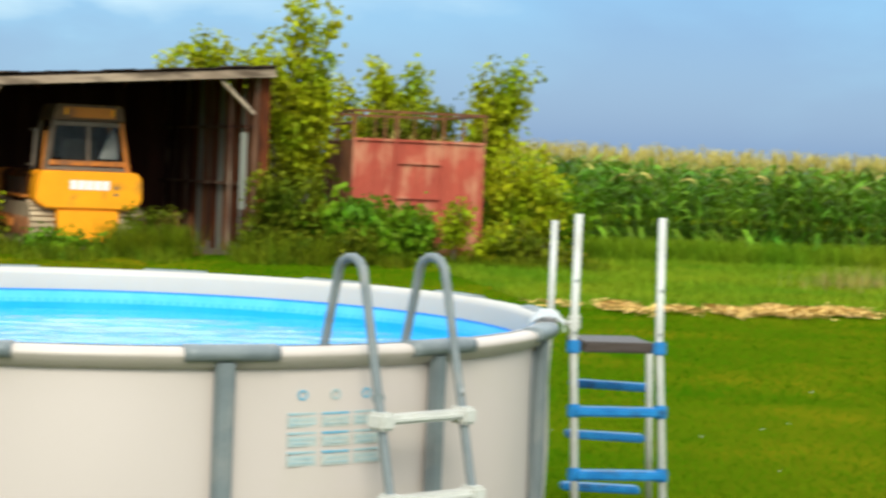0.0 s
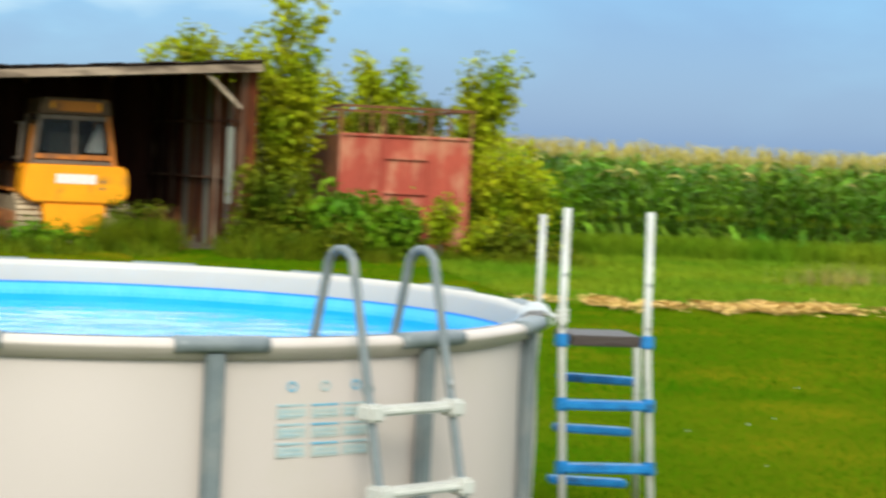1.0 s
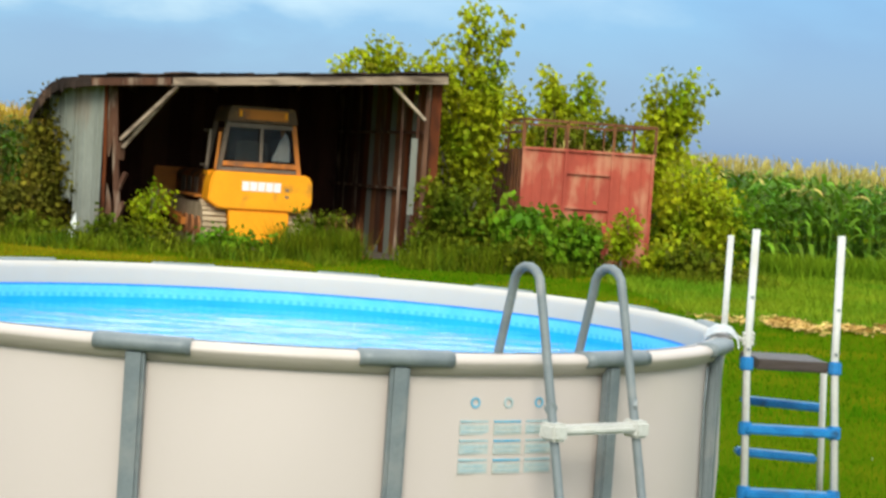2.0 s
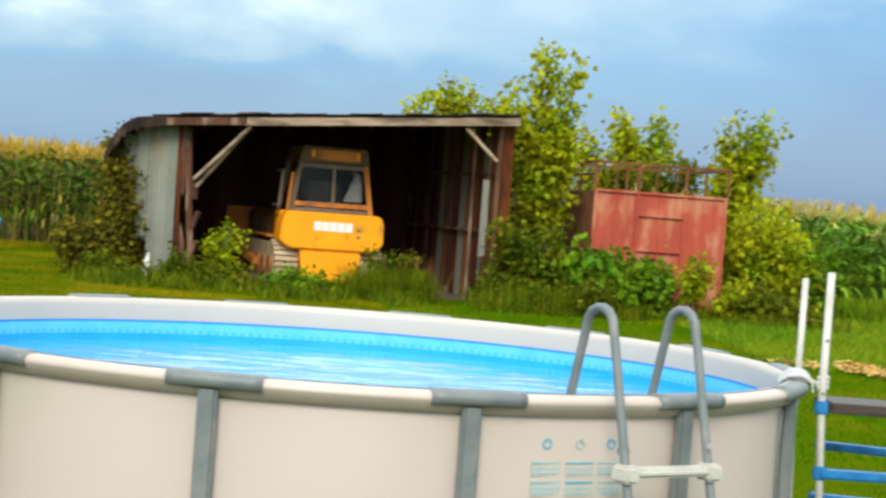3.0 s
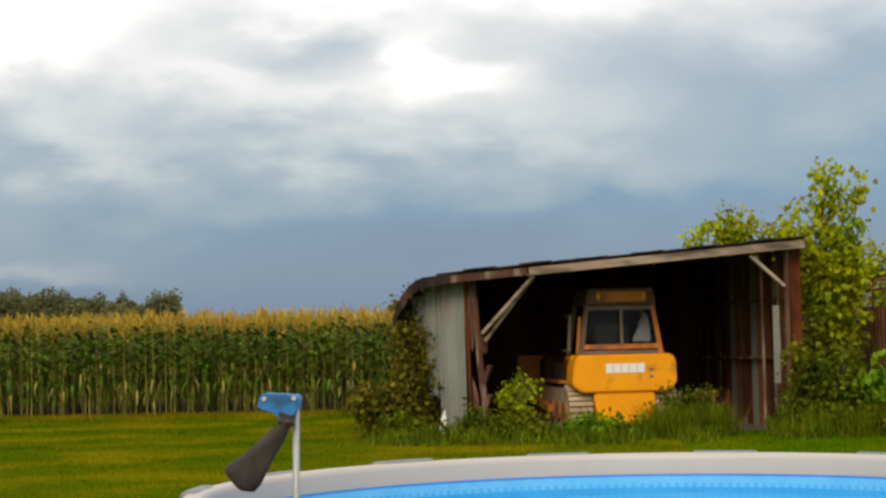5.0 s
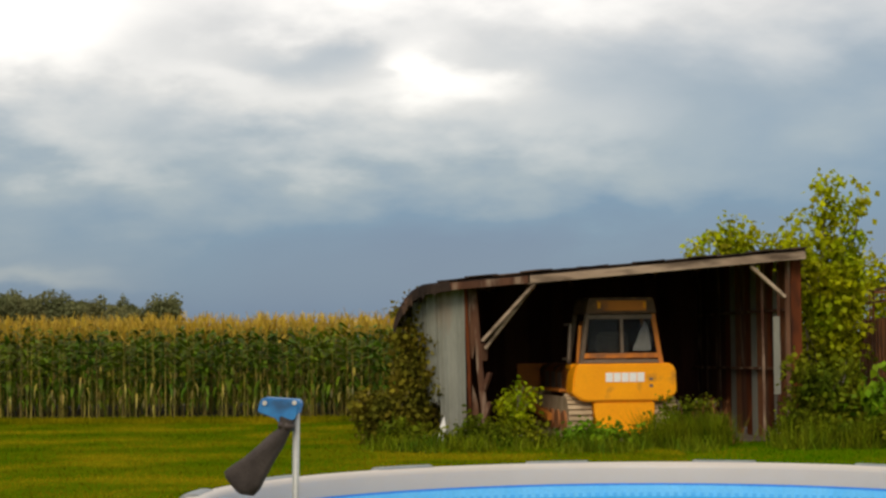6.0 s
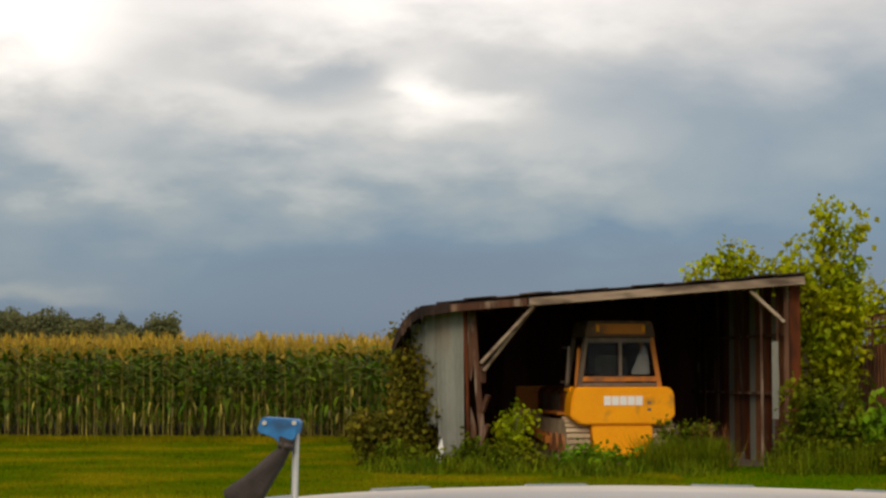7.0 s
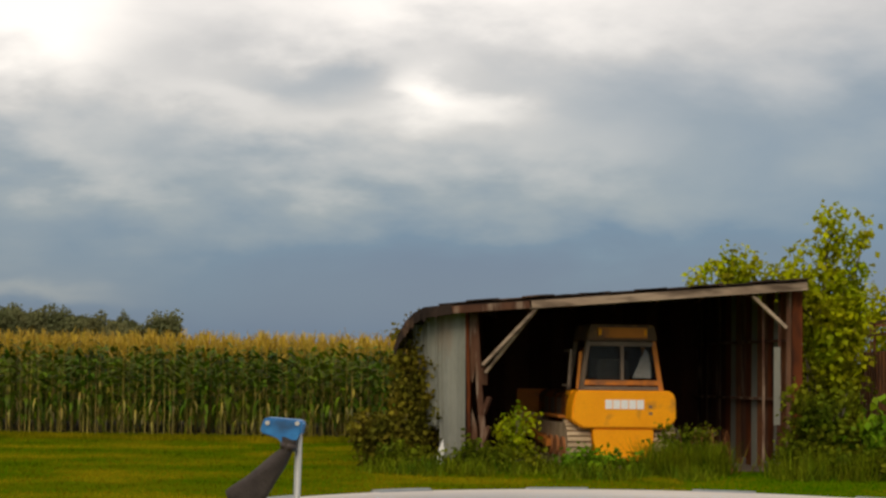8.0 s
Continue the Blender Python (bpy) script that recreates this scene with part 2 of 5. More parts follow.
# rusty boards with the shed's inner shade put into their dark colour
RED_WOOD_SHADED = material("rusty_boards", (0.045, 0.019, 0.013), (0.075, 0.030, 0.019), scale=2.2, rough=0.9, bump=0.6, fine=30.0, stretch=(1, 1, 0.25), piece=0.3, spec=0.05)
RED_CORNER = material("rust_red_board", (0.135, 0.036, 0.012), (0.085, 0.024, 0.009), scale=2.2, rough=0.85, bump=0.6, fine=30.0, stretch=(1, 1, 0.25), spec=0.08, dirt=(0.022, 0.011, 0.008), dirt_scale=4.0, dirt_amount=0.42)
TIN = material("grey_tin", (0.215, 0.22, 0.185), (0.165, 0.17, 0.14), scale=2.0, rough=0.6, metal=0.2, fine=25.0, stretch=(1, 1, 0.25), piece=0.12, dirt=(0.19, 0.13, 0.085), dirt_scale=1.6, dirt_amount=0.24)
ROOFING = material("dark_roofing", (0.022, 0.016, 0.014), (0.045, 0.030, 0.024), scale=2.0, rough=0.85, bump=0.6, spec=0.1, dirt=(0.12, 0.07, 0.045), dirt_scale=2.4, dirt_amount=0.26)
# soil under the corn, its colour darkened for the shaded gaps between stalks
FIELD_SOIL = material("field_soil", (0.028, 0.024, 0.012), (0.042, 0.034, 0.018), scale=1.0, rough=0.95, bump=0.8, spec=0.1)
SOIL = material("bare_soil", (0.07, 0.05, 0.035), (0.10, 0.075, 0.05), scale=2.0, rough=0.95, bump=0.8)
YELLOW = material("yellow_machine_paint", (0.94, 0.375, 0.006), (0.88, 0.33, 0.006), scale=1.5, rough=0.5, fine=30.0, spec=0.25, dirt=(0.42, 0.19, 0.03), dirt_scale=2.2, dirt_amount=0.16)
YELLOW_DULL = material("dusty_machine_paint", (0.60, 0.20, 0.02), (0.44, 0.14, 0.018), scale=2.0, rough=0.7, dirt=(0.12, 0.07, 0.04), dirt_scale=2.0, dirt_amount=0.4)
CAB_FRAME = material("cab_frame_paint", (0.13, 0.095, 0.065), (0.18, 0.13, 0.09), scale=4.0, rough=0.6)
CAB_ROOF = material("cab_roof_paint", (0.13, 0.070, 0.030), (0.09, 0.050, 0.026), scale=5.0, rough=0.75, dirt=(0.25, 0.12, 0.035), dirt_scale=4.0, dirt_amount=0.35)
HOOD_PAINT = material("faded_hood_paint", (0.30, 0.095, 0.014), (0.19, 0.060, 0.012), scale=2.0, rough=0.75, spec=0.2, dirt=(0.07, 0.04, 0.022), dirt_scale=2.0, dirt_amount=0.4)
RUST = material("rust", (0.26, 0.095, 0.03), (0.36, 0.14, 0.045), scale=5.0, rough=0.85, bump=0.4)
TRACK = material("dry_mud_steel", (0.40, 0.29, 0.17), (0.54, 0.41, 0.26), scale=4.0, rough=0.85, bump=0.6)
LOGO_WHITE = material("white_decal", (0.82, 0.82, 0.80), (0.78, 0.78, 0.76), scale=9.0, rough=0.5)
RED_STEEL = material("faded_red_steel", (0.40, 0.078, 0.046), (0.30, 0.055, 0.034), scale=2.0, rough=0.7, fine=20.0, stretch=(1, 1, 0.4), spec=0.2, dirt=(0.46, 0.19, 0.11), dirt_scale=3.0, dirt_amount=0.42)
BROWN_STEEL = material("brown_rusty_steel", (0.20, 0.080, 0.032), (0.12, 0.050, 0.026), scale=3.0, rough=0.85, bump=0.3, spec=0.15)

GLASS = bpy.data.materials.new("cab_glass")
GLASS.use_nodes = True
gb = GLASS.node_tree.nodes["Principled BSDF"]
gb.inputs["Base Color"].default_value = (0.50, 0.52, 0.50, 1)
gb.inputs["Roughness"].default_value, gb.inputs["Transmission Weight"].default_value, gb.inputs["IOR"].default_value = 0.03, 1.0, 1.18

WATER = bpy.data.materials.new("pool_water")
WATER.use_nodes = True
wt = WATER.node_tree
wb = wt.nodes["Principled BSDF"]
wb.inputs["Base Color"].default_value = (0.92, 0.98, 1.0, 1)
wb.inputs["Roughness"].default_value, wb.inputs["Transmission Weight"].default_value, wb.inputs["IOR"].default_value = 0.03, 1.0, 1.33
w_co, w_mp, w_n1, w_n2, w_b1, w_b2 = (wt.nodes.new(k) for k in ("ShaderNodeTexCoord", "ShaderNodeMapping", "ShaderNodeTexNoise", "ShaderNodeTexNoise",
                                                                "ShaderNodeBump", "ShaderNodeBump"))
w_mp.inputs["Scale"].default_value = (0.55, 1.5, 1.0)
w_n1.inputs["Scale"].default_value, w_n1.inputs["Detail"].default_value = 3.2, 2.0
w_n2.inputs["Scale"].default_value, w_n2.inputs["Detail"].default_value = 9.0, 2.0
wt.links.new(w_co.outputs["Object"], w_mp.inputs[0])
for noise_node, bump_node, height in ((w_n1, w_b1, 0.012), (w_n2, w_b2, 0.005)):
    wt.links.new(w_mp.outputs[0], noise_node.inputs["Vector"])
    wt.links.new(noise_node.outputs["Fac"], bump_node.inputs["Height"])
    bump_node.inputs["Strength"].default_value, bump_node.inputs["Distance"].default_value = 1.0, height
wt.links.new(w_b1.outputs[0], w_b2.inputs["Normal"])
wt.links.new(w_b2.outputs[0], wb.inputs["Normal"])


# ---------------- building helpers ----------------
RNG = np.random.default_rng(7)


def np_mesh(name, verts, faces, mats, index=None):
    me = bpy.data.meshes.new(name)
    verts, faces = np.asarray(verts, np.float32), np.asarray(faces, np.int32)
    k = faces.shape[1]
    me.vertices.add(len(verts))
    me.vertices.foreach_set("co", verts.ravel())
    me.loops.add(faces.size)
    me.loops.foreach_set("vertex_index", faces.ravel())
    me.polygons.add(len(faces))
    me.polygons.foreach_set("loop_start", np.arange(len(faces), dtype=np.int32) * k)
    for m in mats:
        me.materials.append(m)
    if index is not None:
        me.polygons.foreach_set("material_index", np.asarray(index, np.int32))
    me.update(calc_edges=True)
    return me


def box(bm, centre, size, turn=None):
    """A box; turn is a pose applied about its centre."""
    m = Matrix.Translation(centre) @ (turn if turn else Matrix()) @ Matrix.Diagonal((*size, 1))
    return bmesh.ops.create_cube(bm, size=1.0, matrix=m)["verts"]


def bar(bm, a, b, w, d):
    """A square bar from a to b, w across and d deep."""
    a, b = Vector(a), Vector(b)
    along = b - a
    m = Matrix.Translation((a + b) / 2) @ along.to_track_quat("Z", "Y").to_matrix().to_4x4()
    return bmesh.ops.create_cube(bm, size=1.0, matrix=m @ Matrix.Diagonal((w, d, along.length, 1)))["verts"]


def tube(bm, points, radius, sides=8, caps=True):
    """A round tube along points; radius is a number or one per point."""
    pts = [Vector(p) for p in points]
    rad = radius if isinstance(radius, (list, tuple)) else [radius] * len(pts)
    rings, ref = [], None
    for i, p in enumerate(pts):
        t = (pts[min(i + 1, len(pts) - 1)] - pts[max(i - 1, 0)]).normalized()
        if ref is None:
            ref = t.orthogonal().normalized()
        ref = (ref - t * ref.dot(t)).normalized()
        side = t.cross(ref)
        rings.append([bm.verts.new(p + (ref * math.cos(2 * math.pi * k / sides) + side * math.sin(2 * math.pi * k / sides)) * rad[i]) for k in range(sides)])
    for r, s in zip(rings, rings[1:]):
        for k in range(sides):
            bm.faces.new((r[k], r[(k + 1) % sides], s[(k + 1) % sides], s[k]))
    if caps:
        bm.faces.new(rings[0][::-1])
        bm.faces.new(rings[-1])


def prism(bm, outline, y0, y1):
    """An outline in x, z drawn out from y0 to y1."""
    a = [bm.verts.new((x, y0, z)) for x, z in outline]
    b = [bm.verts.new((x, y1, z)) for x, z in outline]
    n = len(a)
    bm.faces.new(a)
    bm.faces.new(b[::-1])
    for i in range(n):
        bm.faces.new((a[i], b[i], b[(i + 1) % n], a[(i + 1) % n]))


def part(name, bm, mat, parent=None, label="", bevel=0.0, smooth=False):
    if bevel:
        bmesh.ops.bevel(bm, geom=bm.edges[:], offset=bevel, segments=2, affect="EDGES", clamp_overlap=True)
    bmesh.ops.recalc_face_normals(bm, faces=bm.faces[:])
    me = bpy.data.meshes.new(name)
    bm.to_mesh(me)
    bm.free()
    me.materials.append(mat)
    if smooth:
        me.polygons.foreach_set("use_smooth", [True] * len(me.polygons))
    ob = new(name, me)
    if parent:
        ob.parent = parent
    if label:
        ob["label"] = label
    return ob


def thing(name, at, label, category, group="", kind="", turn=0.0):
    ob = new(name)
    ob.empty_display_size = 0.2
    ob.matrix_basis = pose(*at, 0, 0, turn)
    return tagged(ob, label, category, group, kind)


def shape(*makers):
    bm = bmesh.new()
    for f, *args in makers:
        f(bm, *args)
    return bm


# ---------------- ground ----------------
def make_ground():
    n = 40
    s = np.linspace(-1, 1, n)
    line = np.sign(s) * (np.abs(s) ** 3) * 1500
    gx, gy = np.meshgrid(line, line + 20)
    v = np.stack([gx.ravel(), gy.ravel(), np.zeros(n * n)], 1)
    i = np.arange(n * n).reshape(n, n)
    f = np.stack([i[:-1, :-1].ravel(), i[:-1, 1:].ravel(), i[1:, 1:].ravel(), i[1:, :-1].ravel()], 1)
    return tagged(new("ground", np_mesh("ground", v, f, [GRASS_GROUND])), "mown green lawn with yellowish dry patches", "lawn", kind="structure")


make_ground()


def blades(name, xy, height, width, lean, mat, label, category):
    """Single curved-over blades of grass, two triangles each as one bent quad."""
    n = len(xy)
    a = RNG.uniform(0, 2 * np.pi, n)
    h = height * RNG.uniform(0.5, 1.25, n)
    w = width * RNG.uniform(0.6, 1.3, n)
    d = np.stack([np.cos(a), np.sin(a)], 1)
    s = np.stack([-d[:, 1], d[:, 0]], 1)
    ln = (lean * RNG.uniform(0.1, 1.0, n) * h)[:, None]
    z0 = np.zeros((n, 1)) - 0.01
    p0 = np.hstack([xy - s * w[:, None] / 2, z0])
    p1 = np.hstack([xy + s * w[:, None] / 2, z0])
    p2 = np.hstack([xy + d * ln + s * w[:, None] * 0.12, h[:, None]])
    p3 = np.hstack([xy + d * ln - s * w[:, None] * 0.12, h[:, None]])
    v = np.stack([p0, p1, p2, p3], 1).reshape(-1, 3)
    f = np.arange(4 * n).reshape(n, 4)
    return tagged(new(name, np_mesh(name, v, f, [mat])), label, category, kind="stuff")


def scatter(n, x0, x1, y0, y1, clear_pool=True):
    # denser towards the near edge
    u = RNG.uniform(0, 1, n)
    y = 1 / (1 / y0 + u * (1 / y1 - 1 / y0))
    x = RNG.uniform(x0, x1, n) * (y / y1)
    xy = np.stack([x, y], 1)
    if clear_pool:
        xy = xy[np.hypot(xy[:, 0] - 0.088, xy[:, 1] - 9.506) > 2.40]
    return xy


lawn_xy = scatter(260000, -22, 22, 5.5, 36.0)
blades("lawn_grass", lawn_xy[lawn_xy[:, 0] > -1.5], 0.032, 0.012, 0.9, GRASS, "short mown green lawn grass", "grass")
blades("lawn_grass", lawn_xy[lawn_xy[:, 0] <= -1.5], 0.032, 0.012, 0.9, GRASS_DRY, "short yellowish lawn grass beside the pool", "grass")
far_lawn = np.stack([RNG.uniform(-22, 14, 170000), RNG.uniform(15.5, 47.5, 170000)], 1)
far_lawn = far_lawn[~((far_lawn[:, 0] > 6.2) & (far_lawn[:, 1] > 25.3)) & ~((np.abs(far_lawn[:, 0]) < 4.6) & (far_lawn[:, 1] > 35.6))]
blades("lawn_grass", far_lawn[far_lawn[:, 0] > 1], 0.04, 0.022, 1.2, GRASS, "uneven mown lawn grass farther off", "grass")
blades("lawn_grass", far_lawn[far_lawn[:, 0] <= 1], 0.030, 0.028, 1.3, GRASS_DRY, "uneven yellowish lawn grass before the corn", "grass")
dry = np.repeat(np.array([(13.2, 31.5), (12.6, 31.0), (13.9, 32.2)]), 110, 0) + RNG.normal(0, 0.32, (330, 2))
blades("dry_weed", dry, 0.36, 0.016, 0.8, CORN_STALK, "tan dead weed stalks in the rough grass", "weeds")
rough_right = np.stack([RNG.uniform(6.2, 22, 42000), RNG.uniform(25.6, 39.5, 42000)], 1)
blades("rough_grass", rough_right, 0.11, 0.034, 1.3, TALL_GRASS, "rough unmown grass strip before the corn", "grass")
clumps = np.stack([RNG.uniform(6.8, 22, 420), 39.7 - 1.3 * RNG.uniform(0, 1, 420) ** 2], 1)
weedy = np.repeat(clumps, 26, 0) + RNG.normal(0, 0.14, (420 * 26, 2))
blades("corn_edge_weed", weedy, 0.42, 0.04, 1.1, TALL_GRASS, "green weeds and young shoots along the corn's foot", "weeds")
rough_left = np.stack([RNG.uniform(-30, -4.5, 16000), RNG.uniform(44.8, 48.0, 16000)], 1)
blades("rough_grass", rough_left, 0.085, 0.024, 0.9, GRASS_DRY, "unmown grass along the corn edge", "grass")
tufts = np.stack([RNG.uniform(-4.4, 9.5, 150), 35.7 - 3.0 * RNG.uniform(0, 1, 150) ** 2], 1)
tufts = tufts[(tufts[:, 0] < 2.0) | (tufts[:, 0] > 2.75)]
weeds = np.repeat(tufts, 45, 0) + RNG.normal(0, 0.15, (len(tufts) * 45, 2))
blades("tall_weed_grass", weeds, 0.25, 0.024, 1.3, WEED_GRASS, "tall green weeds and grass before the shed", "weeds")
tufts = np.concatenate([np.stack([RNG.uniform(0.45, 1.75, 60), RNG.uniform(34.3, 35.5, 60)], 1), np.stack([RNG.uniform(2.8, 5.0, 20), RNG.uniform(33.6, 34.8, 20)], 1)])
weeds = np.repeat(tufts, 40, 0) + RNG.normal(0, 0.11, (80 * 40, 2))
blades("tall_weed_grass", weeds, 0.50, 0.020, 1.0, WEED_GRASS, "tall grass in the shed doorway", "weeds")
seed_heads = np.stack([RNG.normal(1.62, 0.20, 110), RNG.normal(35.35, 0.15, 110)], 1)
blades("seeding_weed", seed_heads, 0.68, 0.013, 0.6, RUST, "reddish brown seeding weed stalks before the bulldozer", "weeds")


def make_clover():
    n = 18
    xy = np.stack([RNG.uniform(2.8, 6.5, n), RNG.uniform(9.0, 17.0, n)], 1)
    vs, fs = [], []
    for x, y in xy:
        r, b = RNG.uniform(0.004, 0.008), len(vs) * 6
        vs.append(np.array([(x + r, y, 0.045), (x, y + r, 0.045), (x - r, y, 0.045), (x, y - r, 0.045), (x, y, 0.045 + r), (x, y, 0.045 - 1.6 * r)]))
        fs += [(b + i, b + (i + 1) % 4, b + 4) for i in range(4)] + [(b + (i + 1) % 4, b + i, b + 5) for i in range(4)]
    tagged(new("clover_flowers", np_mesh("clover_flowers", np.concatenate(vs), np.array(fs), [RAG_CLOTH])), "tiny white clover flowers scattered in the lawn", "flowers", kind="stuff")


make_clover()


def make_straw():
    n = 30000
    x = RNG.uniform(6.0, 13.5, n)
    y = 25.4 + 0.25 * np.sin(x * 1.3) + RNG.normal(0, 0.38, n) * (0.75 + 0.35 * np.sin(x * 5.3))
    heap = np.where((x > 8.65) & (x < 10.95), 0.62, np.where((x > 7.05) & (x < 7.5), 0.5, np.where((x > 7.8) & (x < 8.25), 0.3, 0.03)))
    keep = RNG.uniform(0, 1, n) < heap * (0.75 + 0.4 * np.sin(x * 6.1))
    x, y = x[keep], y[keep]
    n = len(x)
    a, t = RNG.uniform(0, np.pi, n), RNG.normal(0, 0.25, n)
    d = np.stack([np.cos(a) * np.cos(t), np.sin(a) * np.cos(t), np.sin(t)], 1) * RNG.uniform(0.03, 0.08, n)[:, None]
    s = np.stack([-np.sin(a), np.cos(a), np.zeros(n)], 1) * 0.006
    c = np.stack([x, y, RNG.uniform(0.03, 0.10, n)], 1)
    v = np.stack([c - d - s, c + d - s, c + d + s + (0, 0, 0.012), c - d + s + (0, 0, 0.012)], 1).reshape(-1, 3)
    tagged(new("straw", np_mesh("straw", v, np.arange(4 * n).reshape(n, 4), [STRAW])), "strip of dry golden cut straw lying on the lawn edge", "straw", kind="stuff")


make_straw()


# ---------------- corn ----------------
def corn_plant(rng, bare):
    """Vertices, quads and material index of one maize plant standing at the origin."""
    v, f, m = [], [], []

    def quad_strip(left, right, mi):
        b = len(v)
        for l, r in zip(left, right):
            v.extend([l, r])
        for i in range(len(left) - 1):
            f.append((b + 2 * i, b + 2 * i + 1, b + 2 * i + 3, b + 2 * i + 2))
            m.append(mi)

    h = rng.uniform(2.2, 2.36)
    bend = rng.normal(0, 0.05, 2)
    for k in range(3):
        a0, a1 = 2 * np.pi * k / 3, 2 * np.pi * (k + 1) / 3
        left, right = [], []
        for t in (0, 0.5, 1.0):
            r = (0.013 if bare else 0.015) - 0.008 * t
            left.append((bend[0] * t + r * np.cos(a0), bend[1] * t + r * np.sin(a0), h * t))
            right.append((bend[0] * t + r * np.cos(a1), bend[1] * t + r * np.sin(a1), h * t))
        quad_strip(left, right, 1)
    if bare:
        # withered leaves that hang down along the stalk
        for j in range(5):
            a, t0 = rng.uniform(0, 2 * np.pi), rng.uniform(0.12, 0.48)
            d, s = np.array((np.cos(a), np.sin(a), 0)), np.array((-np.sin(a), np.cos(a), 0)) * rng.uniform(0.012, 0.024)
            base, length = np.array((bend[0] * t0, bend[1] * t0, h * t0)), rng.uniform(0.22, 0.48)
            line = [base + d * length * o + np.array((0, 0, length * u)) for o, u in ((0, 0), (0.30, 0.12), (0.52, -0.22), (0.55, -0.7))]
            quad_strip([tuple(c - s * w) for c, w in zip(line, (0.6, 1, 1, 0.2))], [tuple(c + s * w) for c, w in zip(line, (0.6, 1, 1, 0.2))], 1 if j < 2 else 0)
    face = rng.uniform(0, np.pi)
    for j in range(bare, 10):
        t0 = (0.14 if not bare else 0.26) + (0.82 if not bare else 0.70) * j / 10 + rng.normal(0, 0.015)
        a = face + np.pi * (j % 2) + rng.normal(0, 0.45)
        d = np.array((np.cos(a), np.sin(a), 0))
        s = np.array((-d[1], d[0], 0))
        length = rng.uniform(0.6, 0.95) * (1.0 if not bare else 0.85) * (1 - 0.35 * abs(t0 - 0.5))
        rise, droop = rng.uniform(0.75, 1.2), rng.uniform(0.9, 1.6)
        if bare:
            length, rise, droop = length * 0.8, rng.uniform(0.7, 1.0), rng.uniform(0.9, 1.4)
        if j < 3:
            rise, droop, length = rng.uniform(0.1, 0.4), rng.uniform(1.6, 2.4), length * (1 - 0.3 * bare)
        base = np.array((bend[0] * t0, bend[1] * t0, h * t0))
        left, right = [], []
        for q in (0, 0.25, 0.5, 0.75, 1.0):
            c = base + d * length * (q * (1 - 0.25 * q)) + np.array((0, 0, length * (rise * q - droop * 0.62 * q * q)))
            w = 0.058 * (0.5 + 1.6 * q) * (1 - q) + 0.014 * (1 - q) + 0.003
            twist = s * np.cos(q * 0.8) + np.array((0, 0, np.sin(q * 0.8)))
            left.append(tuple(c - twist * w))
            right.append(tuple(c + twist * w))
        quad_strip(left, right, 2 if (j > 7 - bare and rng.uniform() < 0.35 - 0.25 * bare) else 0)
    for j in range(13 + 7 * bare):
        a, up = rng.uniform(0, 2 * np.pi), rng.uniform(0.10, 0.31)
        out = rng.uniform(0.02, 0.18)
        c0 = np.array((bend[0], bend[1], h - rng.uniform(0.0, 0.14 + 0.22 * bare)))
        c1 = c0 + (np.cos(a) * out, np.sin(a) * out, up)
        s = np.array((np.sin(a), -np.cos(a), 0)) * 0.009
        quad_strip([tuple(c0 - s), tuple(c1 - s)], [tuple(c0 + s), tuple(c1 + s)], 2)
    c = np.array((bend[0] * 0.45, bend[1] * 0.45, h * 0.45))
    for k in range(3):
        a0, a1 = face + 2 * np.pi * k / 3, face + 2 * np.pi * (k + 1) / 3
        o = np.array((np.cos(face) * 0.04, np.sin(face) * 0.04, 0))
        left = [tuple(c + o + np.array((0.028 * np.cos(a0) * w, 0.028 * np.sin(a0) * w, z))) for z, w in ((0, 0.5), (0.1, 1), (0.24, 0.3))]
        right = [tuple(c + o + np.array((0.028 * np.cos(a1) * w, 0.028 * np.sin(a1) * w, z))) for z, w in ((0, 0.5), (0.1, 1), (0.24, 0.3))]
        quad_strip(left, right, 1 if k else 0)
    return np.array(v, np.float32), np.array(f, np.int32), np.array(m, np.int32)


CORN_BARE = [corn_plant(RNG, True) for _ in range(10)]
CORN_FULL = [corn_plant(RNG, False) for _ in range(10)]


def corn_field(x0, x1, front, rows, label, plants, mats, tall=1.0):
    """Rows of maize that run across; front(x) gives the y of the field's edge."""
    vs, fs, ms, base = [], [], [], 0
    for r in range(rows):
        step = 0.17 if r < 5 else 0.22
        for x in np.arange(x0, x1, step):
            x = x + RNG.normal(0, 0.06)
            v, f, m = plants[RNG.integers(len(plants))]
            a, k = RNG.uniform(0, 2 * np.pi), tall * RNG.uniform(0.94, 1.05)
            if RNG.uniform() < 0.05:
                continue
            c, s = np.cos(a), np.sin(a)
            out = np.stack([(v[:, 0] * c - v[:, 1] * s) * k + x, (v[:, 0] * s + v[:, 1] * c) * k + front(x) + r * 0.76 + RNG.normal(0, 0.05), v[:, 2] * k], 1)
            vs.append(out)
            fs.append(f + base)
            ms.append(m)
            base += len(v)
    me = np_mesh("corn_field", np.concatenate(vs), np.concatenate(fs), mats, np.concatenate(ms))
    return tagged(new("corn_field", me), label, "corn", kind="stuff")


